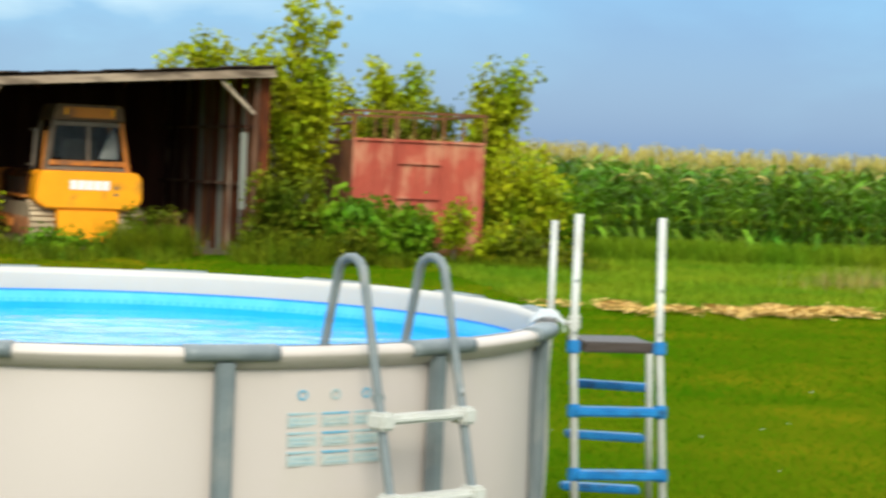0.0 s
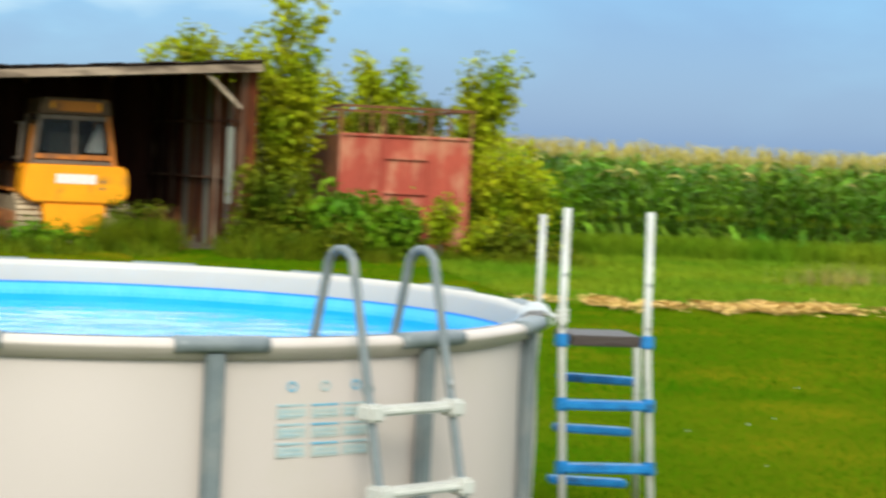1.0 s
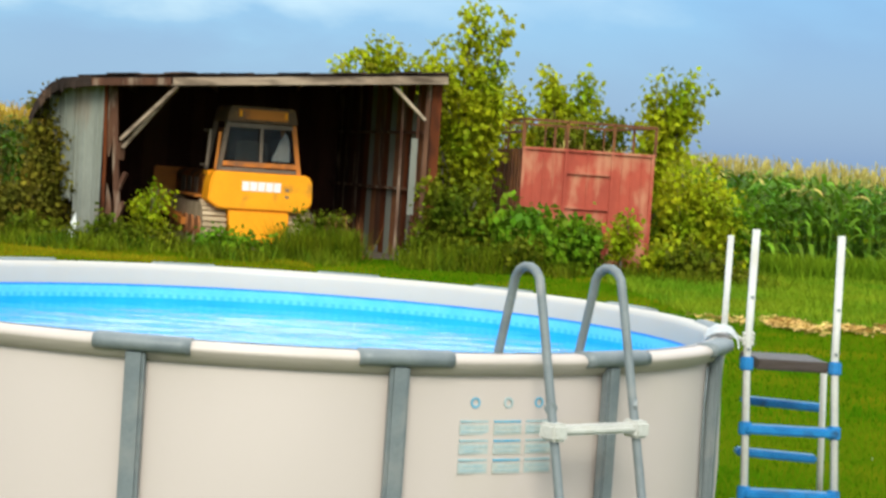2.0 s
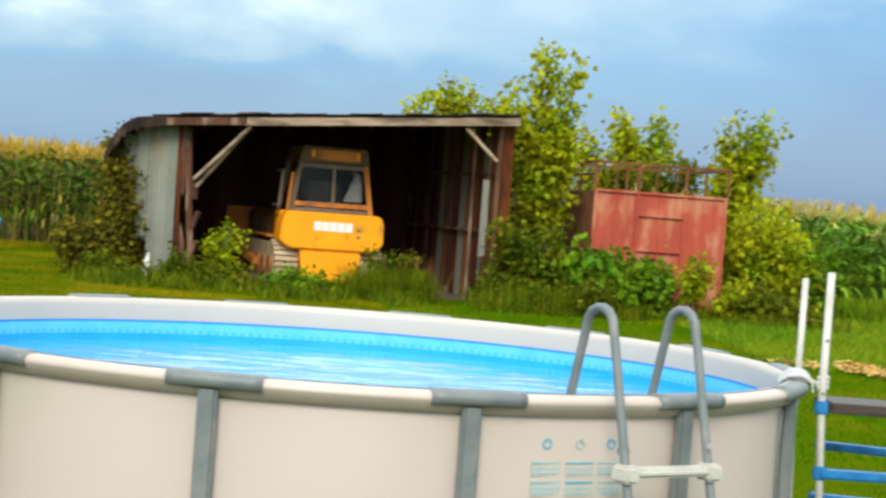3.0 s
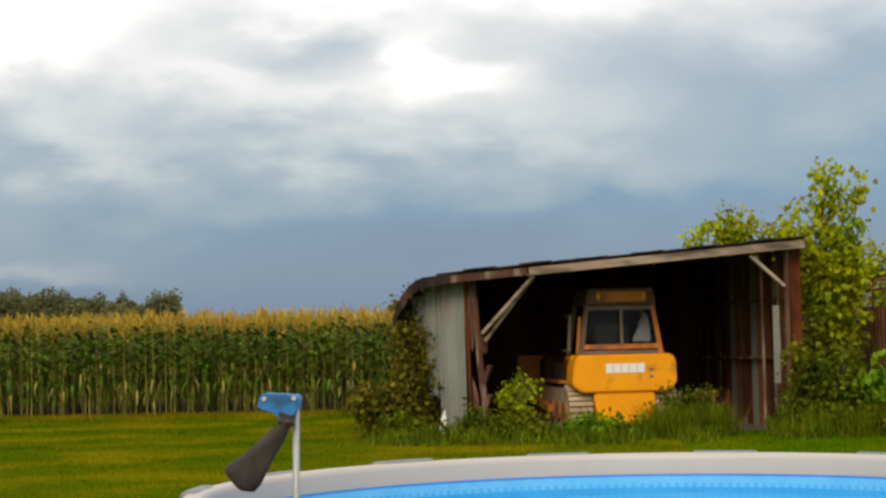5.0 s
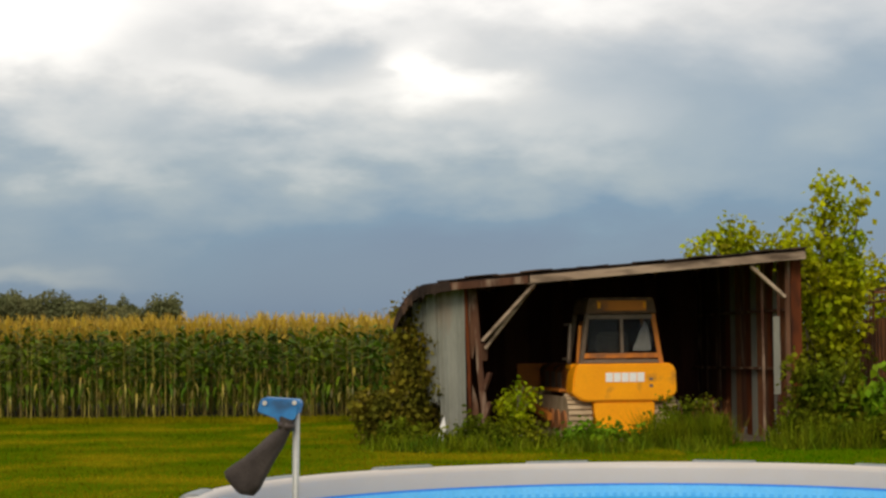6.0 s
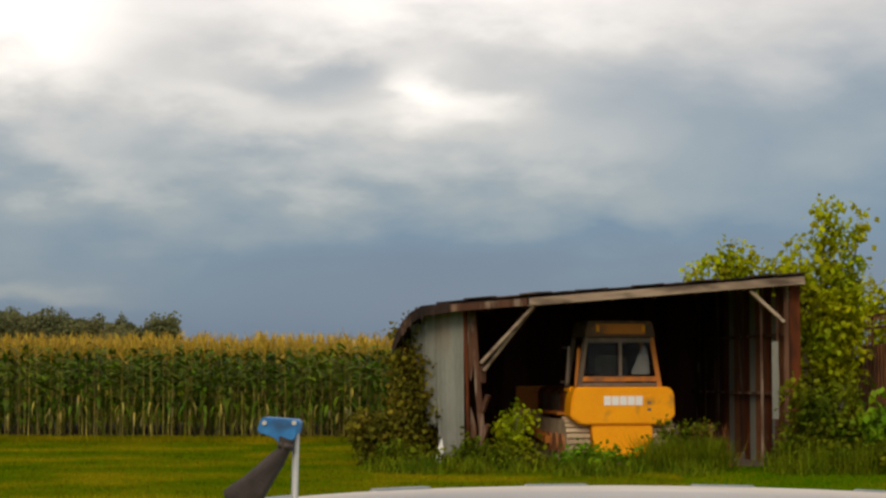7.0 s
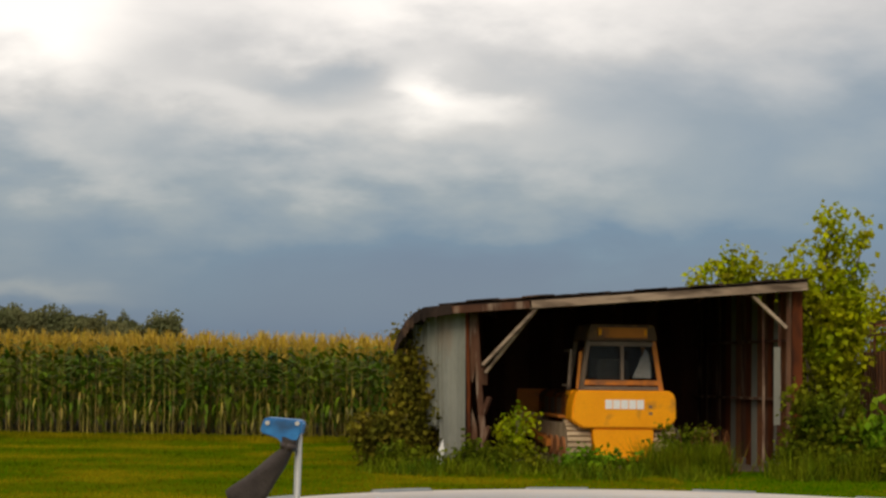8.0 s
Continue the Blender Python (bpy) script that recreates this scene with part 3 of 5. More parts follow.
corn_field(-34.0, -2.0, lambda x: 48.2 + 0.02 * (x + 12), 12, "tall ripening corn with golden tassels beyond the lawn", CORN_BARE, [CORN_LEAF_RIPE, CORN_STALK, TASSEL], 1.03)
# soil beds under both fields, with the stalks' shade in their dark colour
for place, wide in (((-18.0, 53.5), 31.0), ((15.0, 45.0), 17.6)):
    soil_bm = bmesh.new()
    box(soil_bm, (place[0], place[1], 0.006), (wide, 10.0, 0.02))
    soil_me = bpy.data.meshes.new("field_soil")
    soil_bm.to_mesh(soil_me)
    soil_me.materials.append(FIELD_SOIL)
    tagged(new("field_soil", soil_me), "bare soil between the corn rows, coloured dark for the shade there", "soil", kind="structure")
corn_field(6.0, 24.0, lambda x: 40.3 + 0.05 * (x - 12), 10, "tall green corn with pale tassels behind rough grass", CORN_FULL, [CORN_LEAF, CORN_LEAF, TASSEL_PALE], 0.95)


# ---------------- trees and bushes ----------------
def leaf_cloud(points, size, mat_name, mats, spread_dir=0.6):
    """One folded leaf (a bent quad) at each point."""
    n = len(points)
    a = RNG.uniform(0, 2 * np.pi, n)
    tilt = RNG.normal(-0.75, spread_dir, n)
    d = np.stack([np.cos(a) * np.cos(tilt), np.sin(a) * np.cos(tilt), np.sin(tilt)], 1)
    ref = RNG.normal(0, 1, (n, 3)) * 0.5 + (0, 0, 1)
    s = np.cross(d, ref)
    s /= np.linalg.norm(s, axis=1)[:, None] + 1e-6
    u = np.cross(s, d)
    ln = (size * RNG.uniform(0.6, 1.3, n))[:, None]
    wd = ln * 0.40
    p0, p2 = points, points + d * ln
    mid = points + d * ln * 0.45
    p1, p3 = mid + s * wd + u * wd * 0.35, mid - s * wd + u * wd * 0.35
    v = np.stack([p0, p1, p2, p3], 1).reshape(-1, 3)
    return np_mesh(mat_name, v, np.arange(4 * n).reshape(n, 4), mats)


def woody(name, at, label, category, trunk_h, stems, mat, leaves, leaf_size, group="", lean=0.15, clump=0.30, low=0.25):
    """A tree or shrub: tapered trunk, limbs that end in leaf clumps. stems: (x, y, z) tops of the limbs from its foot."""
    top = thing(name, at, label, category, group)
    bm = bmesh.new()
    ends = []
    tallest = max(stems, key=lambda p: p[2])
    r0 = 0.018 * tallest[2] + 0.012
    trunk_top = Vector(tallest) * 0.92
    path = [Vector((0, 0, -0.05))] + [trunk_top * q + Vector((RNG.normal(0, 0.04), RNG.normal(0, 0.04), 0)) for q in (0.25, 0.5, 0.75, 1.0)]
    tube(bm, path, [r0, r0 * 0.85, r0 * 0.62, r0 * 0.4, 0.006], 7)
    part("trunk", bm, BARK, top, smooth=True)
    weight = []
    for sx, sy, sz in stems:
        tip = Vector((sx, sy, sz))
        q = RNG.uniform(0.15, 0.5)
        root = trunk_top * (q * min(1.0, sz / trunk_top.z))
        mid = (root + tip) / 2 + Vector((RNG.normal(0, 0.08), RNG.normal(0, 0.08), 0.1 * sz * RNG.uniform(0, 0.6)))
        bm = bmesh.new()
        tube(bm, [root, mid, tip], [r0 * 0.45, r0 * 0.28, 0.005], 5)
        part("limb", bm, BARK, top, smooth=True)
        for k in np.linspace(low, 1.0, 9):
            p = root.lerp(mid, k * 2) if k < 0.5 else mid.lerp(tip, k * 2 - 1)
            ends.append(tuple(p))
            weight.append(0.6 + 0.6 * math.sin(math.pi * min(1, k)) + 0.2)
    ends, weight = np.array(ends), np.array(weight)
    pick = RNG.choice(len(ends), leaves // 9, p=weight / weight.sum())
    centres = ends[pick] + RNG.normal(0, 1, (len(pick), 3)) * (clump, clump, clump * 0.75) * (0.55 + 0.45 * weight[pick, None] / weight.max())
    # leaflets sit in sprays round each centre
    pts = np.repeat(centres, 9, 0) + RNG.normal(0, 1, (len(centres) * 9, 3)) * leaf_size * 0.75
    pts[:, 2] = np.maximum(pts[:, 2], 0.03)
    crown = new("crown", leaf_cloud(pts, leaf_size, "crown", [mat]))
    crown.parent = top
    return top


def stems(n, wide, deep, z0, z1, seed):
    g = np.random.default_rng(seed)
    return [(g.uniform(-wide, wide), g.uniform(-deep, deep), g.uniform(z0, z1)) for _ in range(n)]


woody("tree", (3.85, 37.3, 0), "young tree with bright yellow-green leaves beside the shed", "tree", 4.6,
      [(0.0, 0, 4.95), (0.30, 0.1, 4.75), (-0.40, 0.1, 4.15), (0.62, 0, 4.05), (-0.62, 0, 3.9), (0.8, 0.1, 4.65)] + stems(11, 0.62, 0.4, 2.3, 4.0, 3), LEAF_BRIGHT, 8000, 0.138, clump=0.16, low=0.30)
# tree's lower half: deeper green leaves, with shade also put into their colour
woody("shrub", (3.95, 37.0, 0), "darker olive-green lower part of the young tree", "shrub", 2.2,
      stems(12, 0.55, 0.35, 0.8, 2.3, 43), LEAF_OLIVE, 2600, 0.125, clump=0.15)
woody("tree", (2.0, 43.5, 0), "tree with yellow-green leaves showing over the shed roof", "tree", 4.4,
      [(-0.35, 0, 4.05), (0.5, 0, 4.45), (0.95, 0, 4.35), (0.2, 0, 4.25), (1.4, 0, 4.1), (1.7, 0, 4.25)], LEAF_BRIGHT, 4200, 0.145, clump=0.14)
woody("tree", (6.4, 42.0, 0), "light green sapling clump behind the red container", "tree", 4.0,
      [(-0.95, 0, 3.6), (-0.15, 0, 3.95), (-0.05, 0.1, 3.7), (0.75, 0, 3.85), (0.85, 0.1, 3.5), (-1.2, 0.2, 3.2), (0.35, 0, 3.1)], LEAF_BRIGHT, 4600, 0.15, clump=0.15)
woody("shrub", (6.5, 41.0, 0), "olive-green thicket behind the container's rail", "shrub", 3.0,
      stems(16, 1.35, 0.3, 2.2, 3.1, 41), LEAF_OLIVE, 6000, 0.13, clump=0.17)
woody("tree", (7.9, 39.0, 0), "slender yellow-green tree at the container corner", "tree", 4.2,
      [(0.1, 0, 3.8), (0.75, 0, 3.95), (0.35, 0, 4.0), (1.0, 0, 3.75), (0.5, 0.1, 3.2), (0.1, 0, 2.8), (0.8, 0, 2.4)], LEAF_BRIGHT, 3600, 0.14, clump=0.14)
woody("shrub", (8.4, 36.8, 0), "dense yellow-green shrub between container and corn", "shrub", 2.4,
      stems(16, 0.85, 0.5, 0.9, 2.35, 5), LEAF_BRIGHT, 7000, 0.125, clump=0.20)
woody("shrub", (9.4, 37.6, 0), "low green shrub at the edge of the corn", "shrub", 1.9,
      stems(7, 0.6, 0.4, 0.7, 1.7, 6), LEAF_DEEP, 2400, 0.13, clump=0.22)
woody("bush", (5.0, 34.8, 0), "broad-leaved deep green bush before the red container", "bush", 1.3,
      stems(14, 0.70, 0.5, 0.5, 1.15, 8), LEAF_DEEP, 3600, 0.16, clump=0.19)
woody("bush", (5.85, 35.0, 0), "deep green bush against the red container", "bush", 1.3,
      stems(9, 0.35, 0.4, 0.4, 0.95, 9), LEAF_DEEP, 1700, 0.15, clump=0.15)
woody("bush", (7.5, 35.2, 0), "thin yellow-green bush in front of the container", "bush", 1.2,
      stems(6, 0.35, 0.3, 0.3, 0.7, 10), LEAF_BRIGHT, 1000, 0.12, clump=0.16)
woody("sapling", (6.72, 35.0, 0), "yellow-green sapling in front of the container", "sapling", 1.3,
      [(0.05, 0, 1.20), (0.1, 0, 1.0), (-0.1, 0, 0.9)], LEAF_BRIGHT, 520, 0.12, clump=0.09)
woody("bush", (3.65, 35.2, 0), "leafy olive-green bush at the shed corner", "bush", 1.6,
      stems(12, 0.62, 0.4, 0.6, 1.55, 11), LEAF_OLIVE, 3200, 0.13, clump=0.17)
woody("sapling", (-1.95, 35.4, 0), "small yellow-green sapling before the bulldozer", "sapling", 1.15,
      stems(8, 0.34, 0.3, 0.45, 1.15, 12), LEAF_BRIGHT, 850, 0.10, clump=0.10)
woody("weed_clump", (1.2, 35.5, 0), "tall green weeds growing before the bulldozer", "weeds", 0.9,
      stems(12, 0.50, 0.25, 0.35, 0.85, 13), LEAF_OLIVE, 1500, 0.085, clump=0.11)
woody("bush", (3.05, 34.9, 0), "dark green weeds in the shed doorway", "bush", 0.8,
      stems(7, 0.35, 0.3, 0.3, 0.75, 14), LEAF_OLIVE, 1300, 0.10, clump=0.14)
woody("vine_bush", (-4.0, 36.2, 0), "dark olive-brown climbing bush against the tin wall", "bush", 2.6,
      [(0.02, -0.15, 2.55), (-0.12, -0.2, 2.75), (0.18, -0.35, 2.0), (-0.12, 0, 1.9), (0.22, -0.4, 1.3)] + stems(14, 0.42, 0.3, 0.5, 1.9, 15), LEAF_VINE, 6200, 0.115, clump=0.14)
woody("bush", (-4.45, 35.9, 0), "low olive-brown bush beside the shed", "bush", 0.9,
      stems(12, 0.75, 0.35, 0.3, 1.0, 16), LEAF_VINE, 3600, 0.11, clump=0.16)
woody("bush", (-2.1, 35.0, 0), "low green weeds at the foot of the tin wall", "bush", 0.4,
      stems(8, 0.8, 0.25, 0.15, 0.4, 17), LEAF_OLIVE, 1700, 0.11, clump=0.13)
woody("bush", (-3.8, 35.1, 0), "low dark green weeds by the shed front", "bush", 0.3, stems(7, 0.5, 0.25, 0.1, 0.35, 31), LEAF_OLIVE, 900, 0.11, clump=0.10)
woody("bush", (-0.6, 34.5, 0), "low green broad-leaved weeds before the bulldozer", "bush", 0.4, stems(6, 0.7, 0.3, 0.12, 0.34, 32), LEAF_DEEP, 1100, 0.11, clump=0.10)
woody("bush", (4.4, 34.0, 0), "low olive weeds beside the deep green bush", "bush", 0.6, stems(7, 0.6, 0.3, 0.2, 0.6, 34), LEAF_OLIVE, 1400, 0.11, clump=0.13)
woody("bush", (8.3, 35.0, 0), "low yellow-green weeds below the shrub", "bush", 0.6, stems(8, 0.8, 0.4, 0.2, 0.6, 35), LEAF_OLIVE, 1900, 0.12, clump=0.14)


def far_woods():
    pts = []
    for x, h, w in ((-84, 8.2, 5), (-78, 8.6, 5), (-73, 8.0, 4), (-69, 8.3, 4), (-65.5, 7.8, 3), (-62.5, 7.5, 3), (-59.5, 7.3, 2.6), (-57, 6.9, 2.4), (-54.3, 6.9, 1.6), (-52, 5.7, 2), (-50, 5.2, 2)):
        n = int(2600 * w)
        p = RNG.normal(0, 1, (n, 3))
        p /= np.linalg.norm(p, axis=1)[:, None]
        p *= (RNG.uniform(0.55, 1.0, n) * (1 + 0.25 * np.sin(p[:, 0] * 7 + x) * np.cos(p[:, 2] * 6)))[:, None]
        pts.append(p * (w * 1.3, w, h * 0.40) + (x, 204 + RNG.normal(0, 2), h * 0.54))
    tagged(new("far_woods", leaf_cloud(np.concatenate(pts), 0.34, "far_woods", [LEAF_HAZY])), "distant line of olive trees paled by painted haze behind the corn", "woods", kind="stuff")


far_woods()
# takes the same haze-paled leaf colour as the woods
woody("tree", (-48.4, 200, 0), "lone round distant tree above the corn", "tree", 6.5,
      stems(16, 1.8, 1.5, 5.0, 6.6, 20), LEAF_HAZY, 6300, 0.42, clump=0.42)


# ---------------- shed ----------------
def make_shed():
    shed = thing("shed", (0, 36.0, 0), "old open wooden machine shed with grey tin and sagging dark roof", "shed")
    # roof outline in x, z; it droops over the tin wing
    top = [(-4.28, 2.26), (-4.18, 2.50), (-4.05, 2.73), (-3.90, 2.88), (-3.70, 2.98), (-3.30, 3.04), (-1.5, 3.18), (0.5, 3.32), (2.2, 3.45), (3.37, 3.55)]
    bm = bmesh.new()
    outline = top + [(x + 0.03 * (x < -3.6), z - 0.05) for x, z in reversed(top)]
    prism(bm, outline, -0.38, 5.6)
    part("roof", bm, ROOFING, shed, "dark weathered roofing with a ragged edge")
    # loose sheets at the front edge
    for i in range(13):
        x0 = -3.45 + i * 0.52
        z0, z1 = np.interp([x0, x0 + 0.6], [p[0] for p in top], [p[1] for p in top])
        bm = bmesh.new()
        lift = 0.040 + 0.020 * (i % 2)
        jut = -0.32 + RNG.normal(0, 0.03)
        prism(bm, [(x0, z0 + lift), (x0 + 0.3, (z0 + z1) / 2 + lift + RNG.normal(0, 0.008)), (x0 + 0.6, z1 + lift), (x0 + 0.6, z1 + lift - 0.024), (x0, z0 + lift - 0.024)], jut - 0.13, 1.2)
        part("roof_sheet", bm, ROOFING, shed)
    # front beam in two lengths, and a darker end piece
    bm = bmesh.new()
    bar(bm, (-1.75, -0.42, 3.05), (3.36, -0.42, 3.445), 0.06, 0.15)
    part("fascia_board", bm, OLD_WOOD, shed, "pale weathered fascia board", bevel=0.008)
    bm = bmesh.new()
    bar(bm, (-3.25, -0.42, 2.94), (-1.70, -0.42, 3.06), 0.06, 0.14)
    part("fascia_board", bm, OLD_POST, shed, "dark weathered fascia board", bevel=0.008)
    droop = [(-4.27, 2.20), (-4.20, 2.40), (-4.08, 2.62), (-3.93, 2.79), (-3.72, 2.91), (-3.2, 2.97)]
    bm = bmesh.new()
    prism(bm, [(x, z + 0.08) for x, z in droop] + [(x + 0.02, z - 0.11) for x, z in reversed(droop)], -0.46, -0.38)
    part("roof_edge", bm, ROOFING, shed, "dark drooping roof edge", bevel=0.01)
    # torn strips that hang from the drooping edge
    for i in range(9):
        x = -4.24 + i * 0.10 + RNG.normal(0, 0.02)
        z = float(np.interp(x, [p[0] for p in droop], [p[1] for p in droop]))
        drop, wide = RNG.uniform(0.10, 0.20), RNG.uniform(0.04, 0.09)
        bm = bmesh.new()
        prism(bm, [(x, z + 0.04), (x + wide, z + 0.05), (x + wide * 0.8, z - drop * 0.8), (x + wide * 0.4, z - drop)], -0.49, -0.465)
        part("torn_strip", bm, ROOFING, shed)
    for i in range(9):
        x = -3.6 + i * 0.85
        z = float(np.interp(x, [p[0] for p in top], [p[1] for p in top])) - 0.10
        bm = bmesh.new()
        bar(bm, (x, -0.2, z), (x, 5.5, z), 0.06, 0.10)
        part("rafter", bm, OLD_POST, shed)
    # tin wing left of the opening: narrow corrugated sheets
    for i, (x0, w, z_bot) in enumerate(((-3.98, 0.24, 1.25), (-3.76, 0.30, 0.78), (-3.48, 0.51, 0.04))):
        bm = bmesh.new()
        n, z_top = 16, (2.66, 2.83, 2.90)[i]
        cols = []
        for k in range(n + 1):
            x = x0 + w * k / n
            y = -0.018 * i + 0.006 * math.sin(2 * math.pi * k / 4) + 0.01 * math.cos(k)
            dx = (0.10, 0.07, 0.05)[i] * (1 - 0.6 * k / n)
            low = z_bot + RNG.uniform(-0.05, 0.05) * (1 + (i < 2))
            cols.append((bm.verts.new((x + dx, y, low)), bm.verts.new((x, y, z_top)), bm.verts.new((x + dx, y + 0.012, low)), bm.verts.new((x, y + 0.012, z_top))))
        for p, q in zip(cols, cols[1:]):
            bm.faces.new((p[0], q[0], q[1], p[1]))
            bm.faces.new((p[2], p[3], q[3], q[2]))
        part("tin_sheet", bm, TIN, shed, "grey corrugated tin sheet")
    bm = bmesh.new()
    prism(bm, [(-3.52, 0.04), (-3.38, 0.02), (-3.34, 0.30), (-3.37, 0.52), (-3.46, 0.30)], -0.085, -0.065)
    part("bent_tin_corner", bm, LOGO_WHITE, shed, "pale bent corner of tin")
    # posts of the opening
    for a, b, w in (((-2.88, -0.04, -0.05), (-2.95, -0.04, 2.93), 0.07), ((-2.56, 0.05, -0.05), (-2.80, 0.05, 2.95), 0.13),
                    ((3.05, -0.02, -0.05), (3.05, -0.02, 3.36), 0.09), ((2.86, 0.25, -0.05), (2.90, 0.25, 3.33), 0.06), ((2.62, 0.3, -0.05), (2.60, 0.3, 3.3), 0.055)):
        bm = bmesh.new()
        m = (Vector(a) + Vector(b)) / 2 + Vector((RNG.normal(0, 0.03), 0, 0))
        bar(bm, a, m, w, w * 0.9)
        bar(bm, m, b, w * 0.94, w * 0.85)
        part("post", bm, RED_CORNER if a[0] < -2.8 else OLD_POST, shed, "rough weathered post", bevel=0.006)
    bm = bmesh.new()
    prism(bm, [(-2.90, 1.70), (-2.83, 1.58), (-2.79, 1.85), (-2.80, 2.94), (-2.90, 2.93)], 0.02, 0.06)
    prism(bm, [(-2.86, 0.02), (-2.70, 0.02), (-2.74, 0.75), (-2.84, 1.10)], 0.05, 0.08)
    part("broken_board", bm, OLD_POST, shed, "split brown board beside the post")
    for zc in (1.0, 1.55, 0.45):
        bm = bmesh.new()
        bar(bm, (-2.62, 0.02, zc), (-2.50 - 0.1 * (zc > 1.2), -0.02, zc + 0.32), 0.12, 0.08)
        part("split_plank", bm, OLD_POST, shed, bevel=0.006)
    for a, b, w in (((-2.62, -0.22, 1.92), (-1.62, -0.34, 2.98), 0.15), ((-2.58, -0.10, 1.78), (-1.66, -0.2, 2.94), 0.11), ((2.36, -0.32, 3.26), (3.00, -0.10, 2.68), 0.09)):
        bm = bmesh.new()
        bar(bm, a, b, w, 0.06)
        part("brace", bm, OLD_WOOD, shed, "pale diagonal brace", bevel=0.006)
    # side wall with mixed boards and tin, back and far walls; inner gloom is in the board colours
    x_f, y_f, x_b, y_b = 3.12, 0.1, 1.60, 5.3
    n = 18
    for i in range(n):
        t0, t1 = i / n, (i + (0.97 if i < 6 else 1.01)) / n
        a = Vector((x_f + (x_b - x_f) * t0, y_f + (y_b - y_f) * t0, 0))
        b = Vector((x_f + (x_b - x_f) * t1, y_f + (y_b - y_f) * t1, 0))
        h = float(np.interp(a.x, [p[0] for p in top], [p[1] for p in top])) - 0.025 - 0.3 * (i in (2, 5))
        low = -0.02 if i % 4 else 0.15
        mid = (a + b) / 2
        turn = Matrix.Rotation(math.atan2(b.y - a.y, b.x - a.x), 4, "Z")
        bm = bmesh.new()
        box(bm, (mid.x, mid.y, (h + low) / 2), ((b - a).length, 0.03, h - low), turn)
        # lighter boards by the opening, darker behind: daylight's falloff set by board colour
        part("wall_board", bm, ((OLD_POST, BROWN_STEEL, TIN, RED_CORNER) if i < 12 else (RED_WOOD_SHADED, OLD_POST, RED_WOOD_SHADED, OLD_POST))[i % 4], shed)
    for z in (1.35, 2.45):
        bm = bmesh.new()
        bar(bm, (x_f - 0.08, y_f + 0.05, z), (x_b - 0.08, y_b, z - 0.05), 0.09, 0.05)
        part("girt", bm, OLD_POST, shed)
    bm = bmesh.new()
    box(bm, (3.21, -0.03, 1.71), (0.19, 0.05, 3.42))
    part("corner_board", bm, RED_CORNER, shed, "rust-red corner board", bevel=0.006)
    bm = bmesh.new()
    box(bm, (2.86, 0.22, 1.60), (0.12, 0.02, 1.45))
    part("tin_sheet", bm, TIN, shed)
    # back wall boards, coloured near black for the shade in there
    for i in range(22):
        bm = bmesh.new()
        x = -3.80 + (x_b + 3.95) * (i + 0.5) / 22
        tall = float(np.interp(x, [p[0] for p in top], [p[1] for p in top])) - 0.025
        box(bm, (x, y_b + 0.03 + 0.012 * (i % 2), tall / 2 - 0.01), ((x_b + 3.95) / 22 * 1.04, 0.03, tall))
        part("wall_board", bm, RED_WOOD_SHADED, shed)
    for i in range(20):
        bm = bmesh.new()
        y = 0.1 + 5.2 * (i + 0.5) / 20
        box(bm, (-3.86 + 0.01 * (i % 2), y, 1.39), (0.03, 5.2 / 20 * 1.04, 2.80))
        part("wall_board", bm, (TIN, RED_WOOD_SHADED)[i % 2], shed)
    bm = bmesh.new()
    box(bm, (-0.3, 2.9, 0.004), (6.8, 5.4, 0.03))
    part("dirt_floor", bm, SOIL, shed, "bare trodden soil floor")
    return shed


make_shed()


